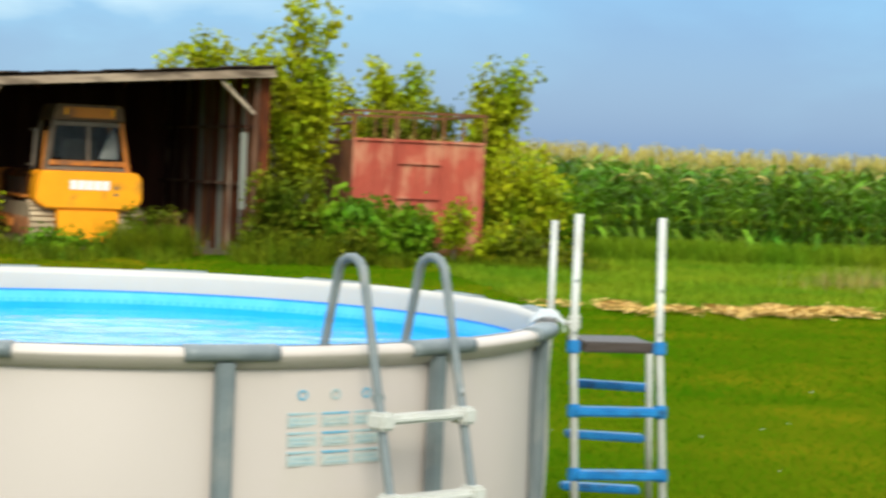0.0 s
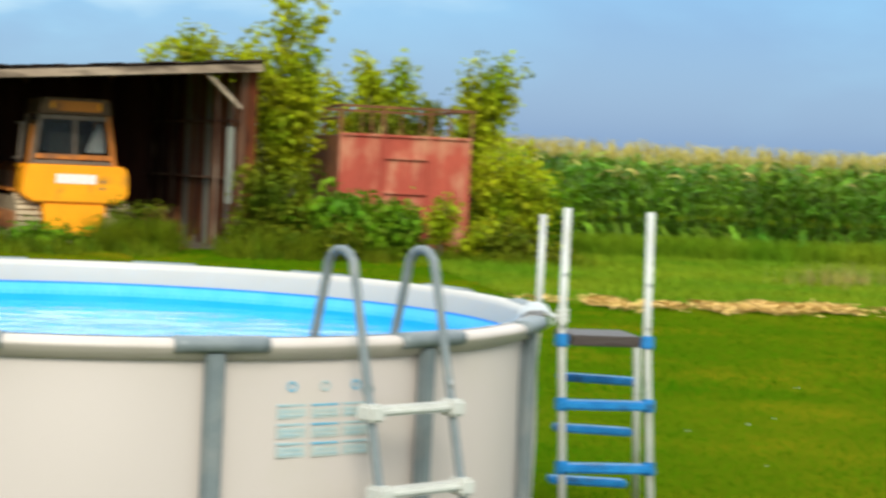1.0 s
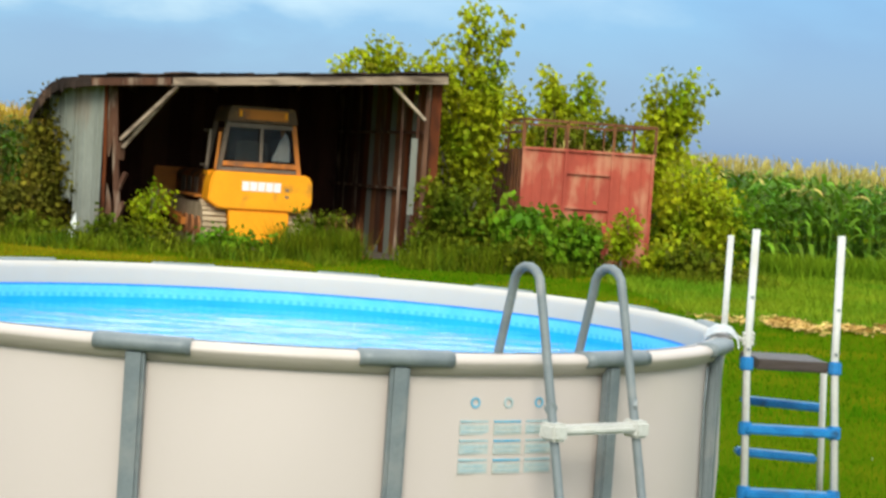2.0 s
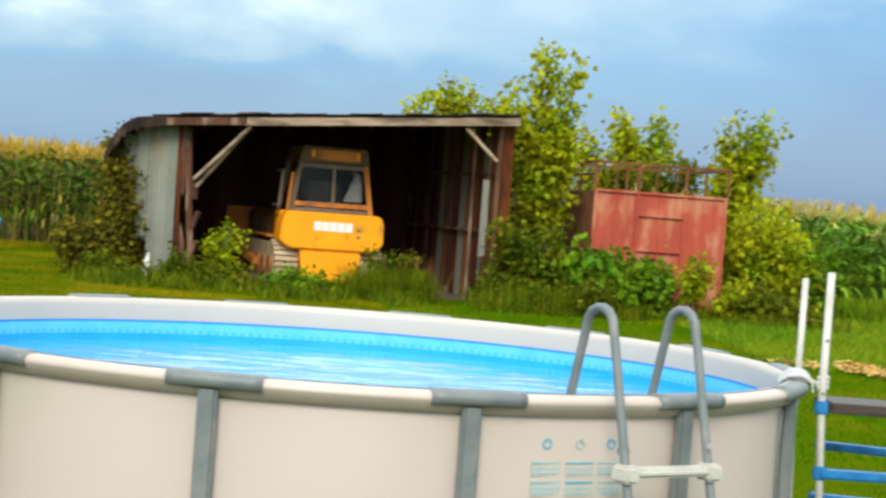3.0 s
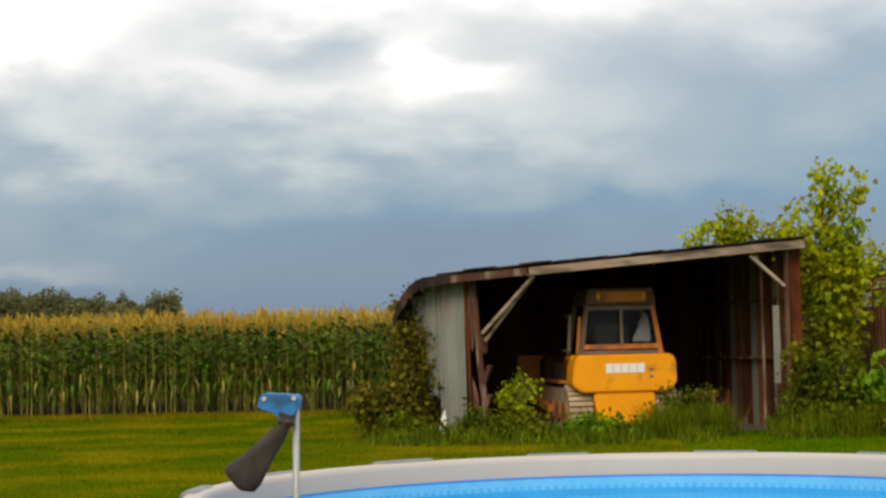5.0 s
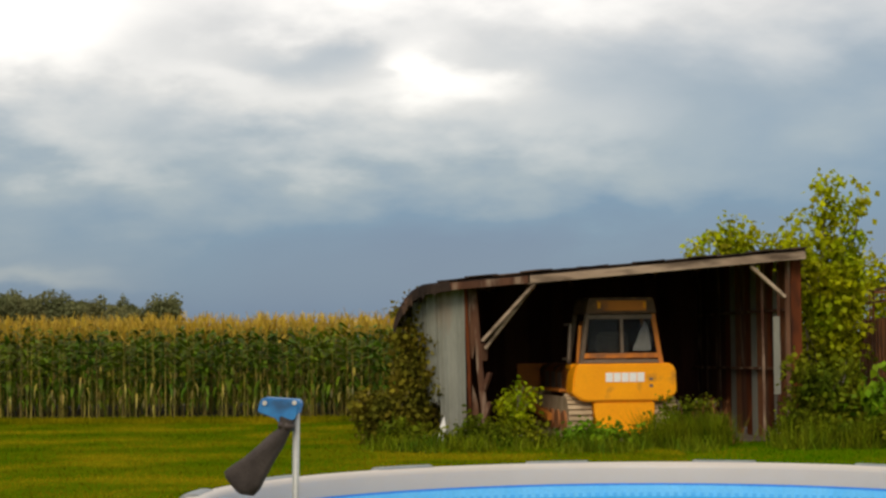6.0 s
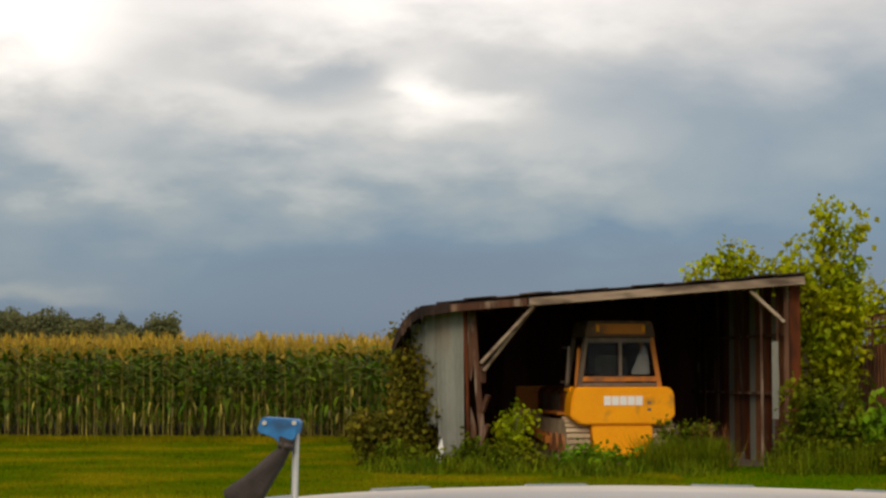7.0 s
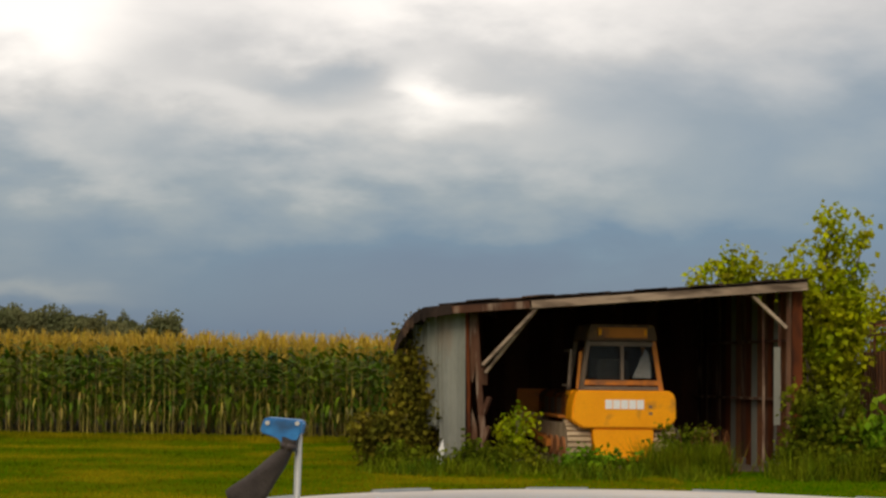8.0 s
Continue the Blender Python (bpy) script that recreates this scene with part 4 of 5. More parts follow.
# ---------------- bulldozer ----------------
def make_bulldozer():
    dz = thing("bulldozer", (0.02, 36.85, 0), "old yellow crawler bulldozer with a cab, parked in the shed", "bulldozer", turn=14)
    # fuel tank: wide, with cut lower corners
    bm = bmesh.new()
    prism(bm, [(-0.93, 1.46), (0.93, 1.46), (1.02, 1.34), (1.03, 0.90), (0.86, 0.74), (-0.80, 0.74), (-1.02, 0.88), (-1.0, 1.20)], 0.0, 0.62)
    tank = part("fuel_tank", bm, YELLOW, dz, "bright yellow rear fuel tank", bevel=0.03)
    for i in range(5):
        bm = bmesh.new()
        w = 0.138
        box(bm, (-0.37 + i * 0.155 + w / 2, -0.003, 1.20), (w, 0.008, 0.175))
        part("decal_block", bm, LOGO_WHITE, tank, "white decal block")
    for z in (1.16, 1.03):
        bm = bmesh.new()
        box(bm, (0.52, -0.004, z), (0.07, 0.012, 0.05))
        part("vent", bm, CAB_FRAME, tank)
    bm = bmesh.new()
    prism(bm, [(-0.60, 0.74), (0.60, 0.74), (0.60, 0.5), (0.50, 0.12), (-0.50, 0.12), (-0.58, 0.5)], 0.04, 1.5)
    part("rear_case", bm, YELLOW, dz, "yellow transmission case", bevel=0.03)
    # tracks
    for side in (-1, 1):
        bm = bmesh.new()
        ring = []
        for k in range(26):
            a = 2 * math.pi * k / 26
            y = 1.75 + (1.15 if math.cos(a) > 0 else -1.15) + 0.40 * math.cos(a)
            ring.append((y, 0.42 + 0.40 * math.sin(a)))
        va = [bm.verts.new((side * 0.84 - 0.20, y, z)) for y, z in ring]
        vb = [bm.verts.new((side * 0.84 + 0.20, y, z)) for y, z in ring]
        bm.faces.new(va)
        bm.faces.new(vb[::-1])
        for k in range(26):
            bm.faces.new((va[k], vb[k], vb[(k + 1) % 26], va[(k + 1) % 26]))
        tr = part("track", bm, TRACK, dz, "muddy steel crawler track")
        for k in range(26):
            a = 2 * math.pi * k / 26
            y, z = ring[k]
            bm = bmesh.new()
            box(bm, (side * 0.84, y + 0.03 * math.cos(a), z + 0.03 * math.sin(a)), (0.46, 0.07, 0.075), Matrix.Rotation(a, 4, "X"))
            part("track_shoe", bm, TRACK, tr)
        for y in (0.62, 1.2, 1.75, 2.3, 2.9):
            bm = bmesh.new()
            bmesh.ops.create_cone(bm, cap_ends=True, segments=16, radius1=0.2, radius2=0.2, depth=0.06,
                                  matrix=Matrix.Translation((side * 1.06, y, 0.36)) @ Matrix.Rotation(math.pi / 2, 4, "Y"))
            part("roller", bm, RUST, tr)
    # hood and grille ahead of the cab
    bm = bmesh.new()
    prism(bm, [(-0.82, 0.6), (0.66, 0.6), (0.66, 1.34), (0.56, 1.42), (-0.70, 1.42), (-0.82, 1.34)], 1.5, 4.1)
    hood = part("hood", bm, HOOD_PAINT, dz, "dull orange-brown engine hood", bevel=0.03)
    for y in (2.1, 2.7, 3.3):
        bm = bmesh.new()
        box(bm, (-0.823, y, 1.10), (0.012, 0.42, 0.36))
        part("side_opening", bm, CAB_FRAME, hood)
    bm = bmesh.new()
    tube(bm, [(-0.25, 2.6, 1.45), (-0.25, 2.6, 2.3)], 0.05, 10)
    part("exhaust_pipe", bm, RUST, dz, "rusty exhaust stack", smooth=True)
    for side in (-1, 1):
        bm = bmesh.new()
        box(bm, (side * 0.84, 2.0, 0.93), (0.46, 2.0, 0.05))
        part("fender", bm, YELLOW_DULL, dz, bevel=0.01)
    # blade
    bm = bmesh.new()
    box(bm, (0, 4.35, 0.92), (2.5, 0.12, 1.0))
    part("blade", bm, YELLOW_DULL, dz, "dull steel dozer blade", bevel=0.02)
    for side in (-1, 1):
        bm = bmesh.new()
        bar(bm, (side * 1.12, 1.6, 0.4), (side * 1.12, 4.3, 0.62), 0.12, 0.14)
        part("push_arm", bm, YELLOW_DULL, dz)
    # cab: tapered frame, roof box, rear windows
    y0, y1 = 0.30, 1.35
    foot, head = 0.80, 0.65
    for sx in (-1, 1):
        for y in (y0, y1):
            bm = bmesh.new()
            bar(bm, (sx * foot, y - 0.06 * (y == y0), 1.44), (sx * head, y, 2.42), 0.085, 0.085)
            part("cab_pillar", bm, CAB_FRAME if sx < 0 else YELLOW_DULL, dz, bevel=0.012)
    for z, w, h, m in ((1.50, 1.60, 0.07, CAB_FRAME), (1.61, 1.50, 0.10, YELLOW_DULL), (2.36, 1.36, 0.09, CAB_FRAME)):
        bm = bmesh.new()
        box(bm, (0, y0 - 0.03 + 0.03 * (z > 2), z), (w, 0.07, h))
        part("cab_crossbar", bm, m, dz, bevel=0.01)
    bm = bmesh.new()
    bar(bm, (0.02, y0 - 0.04, 1.66), (0.02, y0 + 0.0, 2.34), 0.06, 0.05)
    part("window_divider", bm, CAB_FRAME, dz)
    for xa, xb in ((-0.72, -0.02), (0.05, 0.70)):
        bm = bmesh.new()
        v = [bm.verts.new(p) for p in ((xa, y0 - 0.02, 1.67), (xb, y0 - 0.02, 1.67), (xb * 0.95, y0 + 0.015, 2.33), (xa * 0.92, y0 + 0.015, 2.33))]
        bm.faces.new(v)
        bmesh.ops.solidify(bm, geom=bm.faces[:], thickness=0.008)
        part("rear_window", bm, GLASS, dz, "dusty rear window pane").visible_shadow = False
    for i in range(11):
        bm = bmesh.new()
        box(bm, (-0.32, y0 + 0.05, 1.74 + i * 0.055), (0.54, 0.01, 0.014))
        part("screen_bar", bm, GREY_PAINT, dz)
    bm = bmesh.new()
    prism(bm, [(-0.64, 2.70), (-0.59, 2.73), (0.59, 2.73), (0.64, 2.70), (0.70, 2.42), (-0.70, 2.42)], y0 - 0.12, y1 + 0.05)
    roof = part("cab_roof", bm, CAB_ROOF, dz, "dark cab roof", bevel=0.015)
    bm = bmesh.new()
    box(bm, (0, y0 - 0.135, 2.575), (0.98, 0.03, 0.20))
    part("roof_panel", bm, YELLOW_DULL, roof, "rusty orange rear roof panel", bevel=0.008)
    for x in (-0.45, 0.45):
        bm = bmesh.new()
        box(bm, (x, y0 - 0.155, 2.58), (0.06, 0.02, 0.12))
        part("roof_lamp", bm, YELLOW, roof)
    bm = bmesh.new()
    box(bm, (0, y0 + 0.75, 1.75), (0.62, 0.16, 0.62))
    part("seat_back", bm, CAB_FRAME, dz, bevel=0.04)
    # added pale sheet that gives the right pane its white patch
    bm = bmesh.new()
    prism(bm, [(0.27, 1.70), (0.63, 1.70), (0.62, 1.95), (0.58, 2.18), (0.51, 2.27), (0.47, 2.13), (0.41, 2.09), (0.37, 1.92), (0.31, 1.84)], y0 + 0.10, y0 + 0.14)
    part("pale_sheet", bm, LOGO_WHITE, dz, "pale sheet added behind the right rear window", bevel=0.01)
    # open side door frame and hand rail at the side
    for a, b in (((-1.00, 0.42, 1.55), (-0.96, 0.42, 2.22)), ((-1.00, 0.42, 1.55), (-1.0, 0.9, 1.55)), ((-0.96, 0.42, 2.22), (-0.96, 0.9, 2.22)), ((-0.84, 0.36, 1.48), (-0.78, 0.36, 2.20))):
        bm = bmesh.new()
        bar(bm, a, b, 0.05, 0.05)
        part("door_frame", bm, YELLOW_DULL if a[0] > -0.9 else CAB_FRAME, dz)
    bm = bmesh.new()
    box(bm, (-0.84, 0.6, 1.40), (0.26, 0.5, 0.10))
    part("side_step", bm, YELLOW, dz, bevel=0.02)
    return dz


make_bulldozer()


# ---------------- red container ----------------
def make_container():
    c = thing("container", (6.18, 36.0, 0), "faded red steel box container with a rusty rail on top", "container")
    w, h, z0, deep = 2.55, 2.28, 0.12, 4.4
    for name, centre, size, m, lab in (("front_panel", (0, 0.03, (h + z0) / 2), (w, 0.06, h - z0), RED_STEEL, "faded red front wall"),
                                       ("side_panel", (-w / 2 + 0.03, deep / 2 + 0.035, (h + z0) / 2), (0.06, deep, h - z0), BROWN_STEEL, "rusty brown side wall"),
                                       ("side_panel", (w / 2 - 0.03, deep / 2 + 0.035, (h + z0) / 2), (0.06, deep, h - z0), BROWN_STEEL, ""),
                                       ("back_panel", (0, deep + 0.07, (h + z0) / 2), (w, 0.06, h - z0), BROWN_STEEL, "")):
        bm = bmesh.new()
        box(bm, centre, size)
        part(name, bm, m, c, lab, bevel=0.006)
    bm = bmesh.new()
    box(bm, (0, deep / 2, 0.06), (w - 0.1, deep, 0.12))
    part("floor_frame", bm, BROWN_STEEL, c)
    for x in (-w / 2 + 0.03, -0.43, 0.47, w / 2 - 0.03):
        bm = bmesh.new()
        box(bm, (x, -0.025, (h + z0) / 2), (0.055, 0.05, h - z0))
        part("upright_rib", bm, RED_STEEL, c, bevel=0.006)
    for x in (-0.85, -0.66, 0.0, 0.85, 0.66, -1.05, 1.05):
        bm = bmesh.new()
        box(bm, (x, -0.012, (h + z0) / 2), (0.03, 0.024, h - z0 - 0.06))
        part("pressed_rib", bm, RED_STEEL, c)
    for z in (1.88, 1.22, 0.62):
        bm = bmesh.new()
        box(bm, (0.02, -0.03, z), (0.84, 0.05, 0.05))
        part("cross_rib", bm, RED_STEEL, c, bevel=0.005)
    bm = bmesh.new()
    box(bm, (0, -0.01, h + 0.02), (w, 0.08, 0.05))
    part("top_edge", bm, RED_STEEL, c, bevel=0.006)
    for i in range(9):
        bm = bmesh.new()
        box(bm, (-w / 2 - 0.012, 0.3 + i * 0.48, (h + z0) / 2), (0.024, 0.05, h - z0))
        part("pressed_rib", bm, BROWN_STEEL, c)
    # open rail frame above
    zr = 2.84
    for a, b in (((-w / 2, 0, zr), (w / 2, 0, zr)), ((-w / 2, deep, zr), (w / 2, deep, zr)), ((-w / 2, 0, zr), (-w / 2, deep, zr)), ((w / 2, 0, zr), (w / 2, deep, zr)),
                 ((-w / 2, 0, 2.6), (-w / 2, deep, 2.6))):
        bm = bmesh.new()
        bar(bm, a, b, 0.05, 0.05)
        part("rail", bm, BROWN_STEEL, c)
    for x, y in ((-w / 2, 0), (w / 2, 0), (-0.43, 0), (0.47, 0), (-w / 2, deep), (w / 2, deep), (-w / 2, deep / 2), (w / 2, deep / 2), (0, deep)):
        bm = bmesh.new()
        bar(bm, (x, y, h), (x, y, zr), 0.05, 0.05)
        part("rail_post", bm, BROWN_STEEL, c)
    # rusty mesh infill behind the rail
    for i in range(6):
        bm = bmesh.new()
        x = -w / 2 + w * (i + 0.5) / 6
        bar(bm, (x, deep, h), (x, deep, zr), 0.03, 0.02)
        part("rail_slat", bm, BROWN_STEEL, c)
    return c


make_container()


# ---------------- pool ----------------
POOL_X, POOL_Y, POOL_R, RIM = 0.092, 9.506, 2.255, 1.22
PHASE, STEP, SIDES = radians(-12.32), 2 * math.pi / 14, 14


def ring(a, r, z):
    """A point of the pool at angle a from the side nearest the camera, radius r."""
    return (r * math.sin(a), -r * math.cos(a), z)


def lathe(bm, profile, a0, a1, n, closed=False):
    """Sweeps a profile of (radius, z) from angle a0 to a1."""
    rows = []
    for i in range(n + 1):
        a = a0 + (a1 - a0) * i / n
        rows.append([bm.verts.new(ring(a, r, z)) for r, z in profile])
    m = len(profile)
    for p, q in zip(rows, rows[1:]):
        for k in range(m if closed else m - 1):
            bm.faces.new((p[k], q[k], q[(k + 1) % m], p[(k + 1) % m]))
    if closed and abs(a1 - a0) < 6.2:
        bm.faces.new(rows[0][::-1])
        bm.faces.new(rows[-1])
    return rows


def oval(r, z, w, h, n=12, power=0.75):
    out = []
    for k in range(n):
        c, s = math.cos(2 * math.pi * k / n), math.sin(2 * math.pi * k / n)
        out.append((r + w / 2 * math.copysign(abs(c) ** power, c), z + h / 2 * math.copysign(abs(s) ** power, s)))
    return out


def wall_radius(a, z):
    f = 0.5 - 0.5 * math.cos(SIDES * (a - PHASE))
    return POOL_R - 0.024 + f * 0.03 * math.sin(math.pi * min(1, z / 1.16))


def make_pool():
    pool = thing("pool", (POOL_X, POOL_Y, 0), "round above-ground pool with cream vinyl wall and grey posts", "pool")
    pool.scale.z = 1.018
    # outer wall: swells a little between the posts
    bm = bmesh.new()
    n = SIDES * 12
    heights = (0.0, 0.05, 0.3, 0.6, 0.9, 1.08, 1.16)
    rows = []
    for i in range(n):
        a = PHASE + 2 * math.pi * i / n
        rows.append([bm.verts.new(ring(a, wall_radius(a, z), z)) for z in heights])
    for i in range(n):
        p, q = rows[i], rows[(i + 1) % n]
        for k in range(len(heights) - 1):
            bm.faces.new((p[k], q[k], q[k + 1], p[k + 1]))
    part("wall", bm, VINYL, pool, "cream vinyl pool wall", smooth=True)
    for prof, m, lab in (([(POOL_R - 0.035, 1.2225), (POOL_R - 0.060, 1.220), (POOL_R - 0.078, 1.208), (POOL_R - 0.084, 1.185), (POOL_R - 0.085, 1.10)], LINER_LIP, "pale grey liner lip"),
                         ([(POOL_R - 0.085, 1.10), (POOL_R - 0.086, 1.087)], LINER_DARK, "dark blue liner line"),
                         ([(POOL_R - 0.086, 1.087), (POOL_R - 0.087, 1.045)], LINER_PALE, "pale blue liner band"),
                         ([(POOL_R - 0.0875, 1.022), (POOL_R - 0.10, 0.02), (POOL_R - 0.3, 0.008), (0.02, 0.008)], LINER, "blue liner")):
        bm = bmesh.new()
        lathe(bm, prof, 0, 2 * math.pi, 112)
        bmesh.ops.remove_doubles(bm, verts=bm.verts[:], dist=0.0005)
        part("liner" if lab == "blue liner" else "liner_band", bm, m, pool, lab, smooth=True)
    # tile-patterned band: alternating blue pieces
    for mat, shift in ((LINER_MID, 0), (LINER_PALE, 1)):
        bm = bmesh.new()
        for i in range(520):
            if i % 2 == shift:
                a0 = 2 * math.pi * i / 520
                lathe(bm, [(POOL_R - 0.087, 1.045), (POOL_R - 0.0875, 1.022)], a0, a0 + 2 * math.pi / 520, 1)
        tagged(part("liner_tile_pattern", bm, mat, pool, "blue patterned liner band"), kind="stuff")
    # rails, joints, posts
    for i in range(SIDES):
        a = PHASE + STEP * i
        bm = bmesh.new()
        lathe(bm, [(POOL_R - 0.062, RIM - 0.03), (POOL_R - 0.055, RIM - 0.008), (POOL_R - 0.03, RIM), (POOL_R + 0.008, RIM - 0.003), (POOL_R + 0.026, RIM - 0.014), (POOL_R + 0.033, RIM - 0.030),
                   (POOL_R + 0.030, RIM - 0.037), (POOL_R + 0.004, RIM - 0.078), (POOL_R - 0.02, RIM - 0.086), (POOL_R - 0.06, RIM - 0.08)], a + 0.004, a + STEP - 0.004, 10, True)
        part("top_rail", bm, RAIL, pool, smooth=True)
    joint_bm = bmesh.new()
    lathe(joint_bm, oval(POOL_R - 0.002, RIM - 0.022, 0.110, 0.066, 14), -0.083, 0.083, 8, True)
    joint = part("rail_joint", joint_bm, GREY_PAINT, pool, "grey moulded rail joint", smooth=True)
    post_bm = bmesh.new()
    bmesh.ops.create_cube(post_bm, size=1.0, matrix=Matrix.Translation((0, -POOL_R - 0.010, 0.588)) @ Matrix.Diagonal((0.078, 0.05, 1.176, 1)))
    post = part("post", post_bm, GREY_PAINT, pool, "grey painted steel post", bevel=0.012)
    foot_bm = bmesh.new()
    box(foot_bm, (0, -POOL_R - 0.02, 0.015), (0.13, 0.11, 0.03))
    foot = part("foot_cap", foot_bm, GREY_PAINT, pool, bevel=0.008)
    for src in (joint, post, foot):
        turn = PHASE - (0.003 if src is joint else 0.0135)
        src.matrix_basis = Matrix.Rotation(turn, 4, "Z")
        for i in range(1, SIDES):
            o = new(src.name, src.data)
            o.parent = pool
            o.matrix_basis = Matrix.Rotation(turn + STEP * i, 4, "Z")
            if i in (4, 9):
                o.matrix_basis = o.matrix_basis @ pose(0, 0, 0.004)
    # printed notices on the wall: unreadable bars and small round signs

    def print_bar(a, z, w, h, m, tilt=0.0):
        bm = bmesh.new()
        r = wall_radius(a, z) + 0.0025 + tilt
        lathe(bm, [(r, z - h / 2), (r, z + h / 2), (r - 0.03, z + h / 2), (r - 0.03, z - h / 2)], a - w / 2 / r, a + w / 2 / r, 3, True)
        part("notice_print", bm, m, pool)

    def notice(a, z, s):
        for j in range(3):
            for k in range(4):
                da = (j - 1) * 0.150 * s / POOL_R
                z0 = z - k * 0.075 * s
                if k == 0:
                    bm = bmesh.new()
                    r = wall_radius(a + da, z0) + 0.003
                    centre, out = Vector(ring(a + da, r, z0 + 0.01)), Vector(ring(a + da, 1, 0))
                    bmesh.ops.create_circle(bm, cap_ends=False, segments=14, radius=0.022 * s,
                                            matrix=Matrix.Translation(centre) @ out.to_track_quat("Z", "Y").to_matrix().to_4x4())
                    geo = bmesh.ops.extrude_edge_only(bm, edges=bm.edges[:])
                    vs = [g for g in geo["geom"] if isinstance(g, bmesh.types.BMVert)]
                    bmesh.ops.scale(bm, verts=vs, vec=(0.6, 0.6, 0.6), space=Matrix.Translation(-centre))
                    bmesh.ops.solidify(bm, geom=bm.faces[:], thickness=0.004)
                    part("notice_sign", bm, PRINT_DEEP if j != 1 else PRINT_BLUE, pool)
                    continue
                print_bar(a + da, z0 + 0.012, 0.125 * s, 0.009 * s, PRINT_DEEP if j == 1 else PRINT_BLUE)
                print_bar(a + da, z0 - 0.020 * s, 0.128 * s, 0.040 * s, PRINT_PALE)
                for q in range(2):
                    print_bar(a + da, z0 - 0.012 - q * 0.016 * s, (0.115 - 0.03 * ((q + k) % 2)) * s, 0.005 * s, PRINT_BLUE, 0.0015)

    notice(PHASE + 1.455 * STEP, 1.02, 1.0)
    # thin cord down the wall beside one post
    bm = bmesh.new()
    tube(bm, [ring(PHASE + (2.90 + 0.03 * math.sin(z * 5)) * STEP, POOL_R - 0.008, z) for z in (1.12, 0.95, 0.75, 0.55, 0.3, 0.05)], 0.006, 6)
    part("cord", bm, GREY_PAINT, pool, "thin grey cord", smooth=True)
    g = random.Random(5)
    a = PHASE - 1.50 * STEP
    for col, da, deep in ((0, -0.060, False), (1, 0.052, True)):
        for row in range(6):
            z = 1.00 - row * 0.048 - 0.02 * col
            for part_no in range(2):
                print_bar(a + da + (part_no - 0.5) * 0.040 + g.uniform(-0.006, 0.006), z + g.uniform(-0.006, 0.006), g.uniform(0.05, 0.095), g.uniform(0.022, 0.042),
                          PRINT_DEEP if deep and row in (2, 3) else PRINT_BLUE, 0.0006 * part_no)
    return pool


make_pool()


def make_water():
    """A disc of fine cells with small real waves."""
    n = 230
    line = np.linspace(-1, 1, n) * (POOL_R - 0.088)
    gx, gy = np.meshgrid(line, line)
    g = np.random.default_rng(21)
    z = np.zeros_like(gx)
    for _ in range(16):
        k, a, ph = g.uniform(7, 30), g.normal(math.pi / 2, 0.32), g.uniform(0, 6.28)
        z += 0.019 / k * np.sin(k * (gx * np.cos(a) + gy * np.sin(a)) + ph + 0.8 * np.sin(gx * 2.1 + ph))
    calm = 0.55 + 0.45 * np.sin(gx * 1.3 + 0.7) * np.cos(gy * 1.1)
    v = np.stack([gx.ravel(), gy.ravel(), (z * calm).ravel()], 1)
    inside = (gx ** 2 + gy ** 2) < (POOL_R - 0.086) ** 2
    i = np.arange(n * n).reshape(n, n)
    keep = inside[:-1, :-1] | inside[1:, 1:] | inside[1:, :-1] | inside[:-1, 1:]
    f = np.stack([i[:-1, :-1][keep], i[:-1, 1:][keep], i[1:, 1:][keep], i[1:, :-1][keep]], 1)
    rr = np.hypot(v[:, 0], v[:, 1])
    far = rr > POOL_R - 0.088
    v[far, :2] *= ((POOL_R - 0.088) / rr[far])[:, None]
    used = np.unique(f)
    back = np.full(n * n, -1)
    back[used] = np.arange(len(used))
    ob = new("water", np_mesh("water", v[used], back[f], [WATER]))
    ob.data.polygons.foreach_set("use_smooth", [True] * len(ob.data.polygons))
    ob.location = (POOL_X, POOL_Y, 1.018)
    ob.visible_shadow = False
    tagged(ob, "clear blue rippled pool water", "water", kind="structure")


make_water()


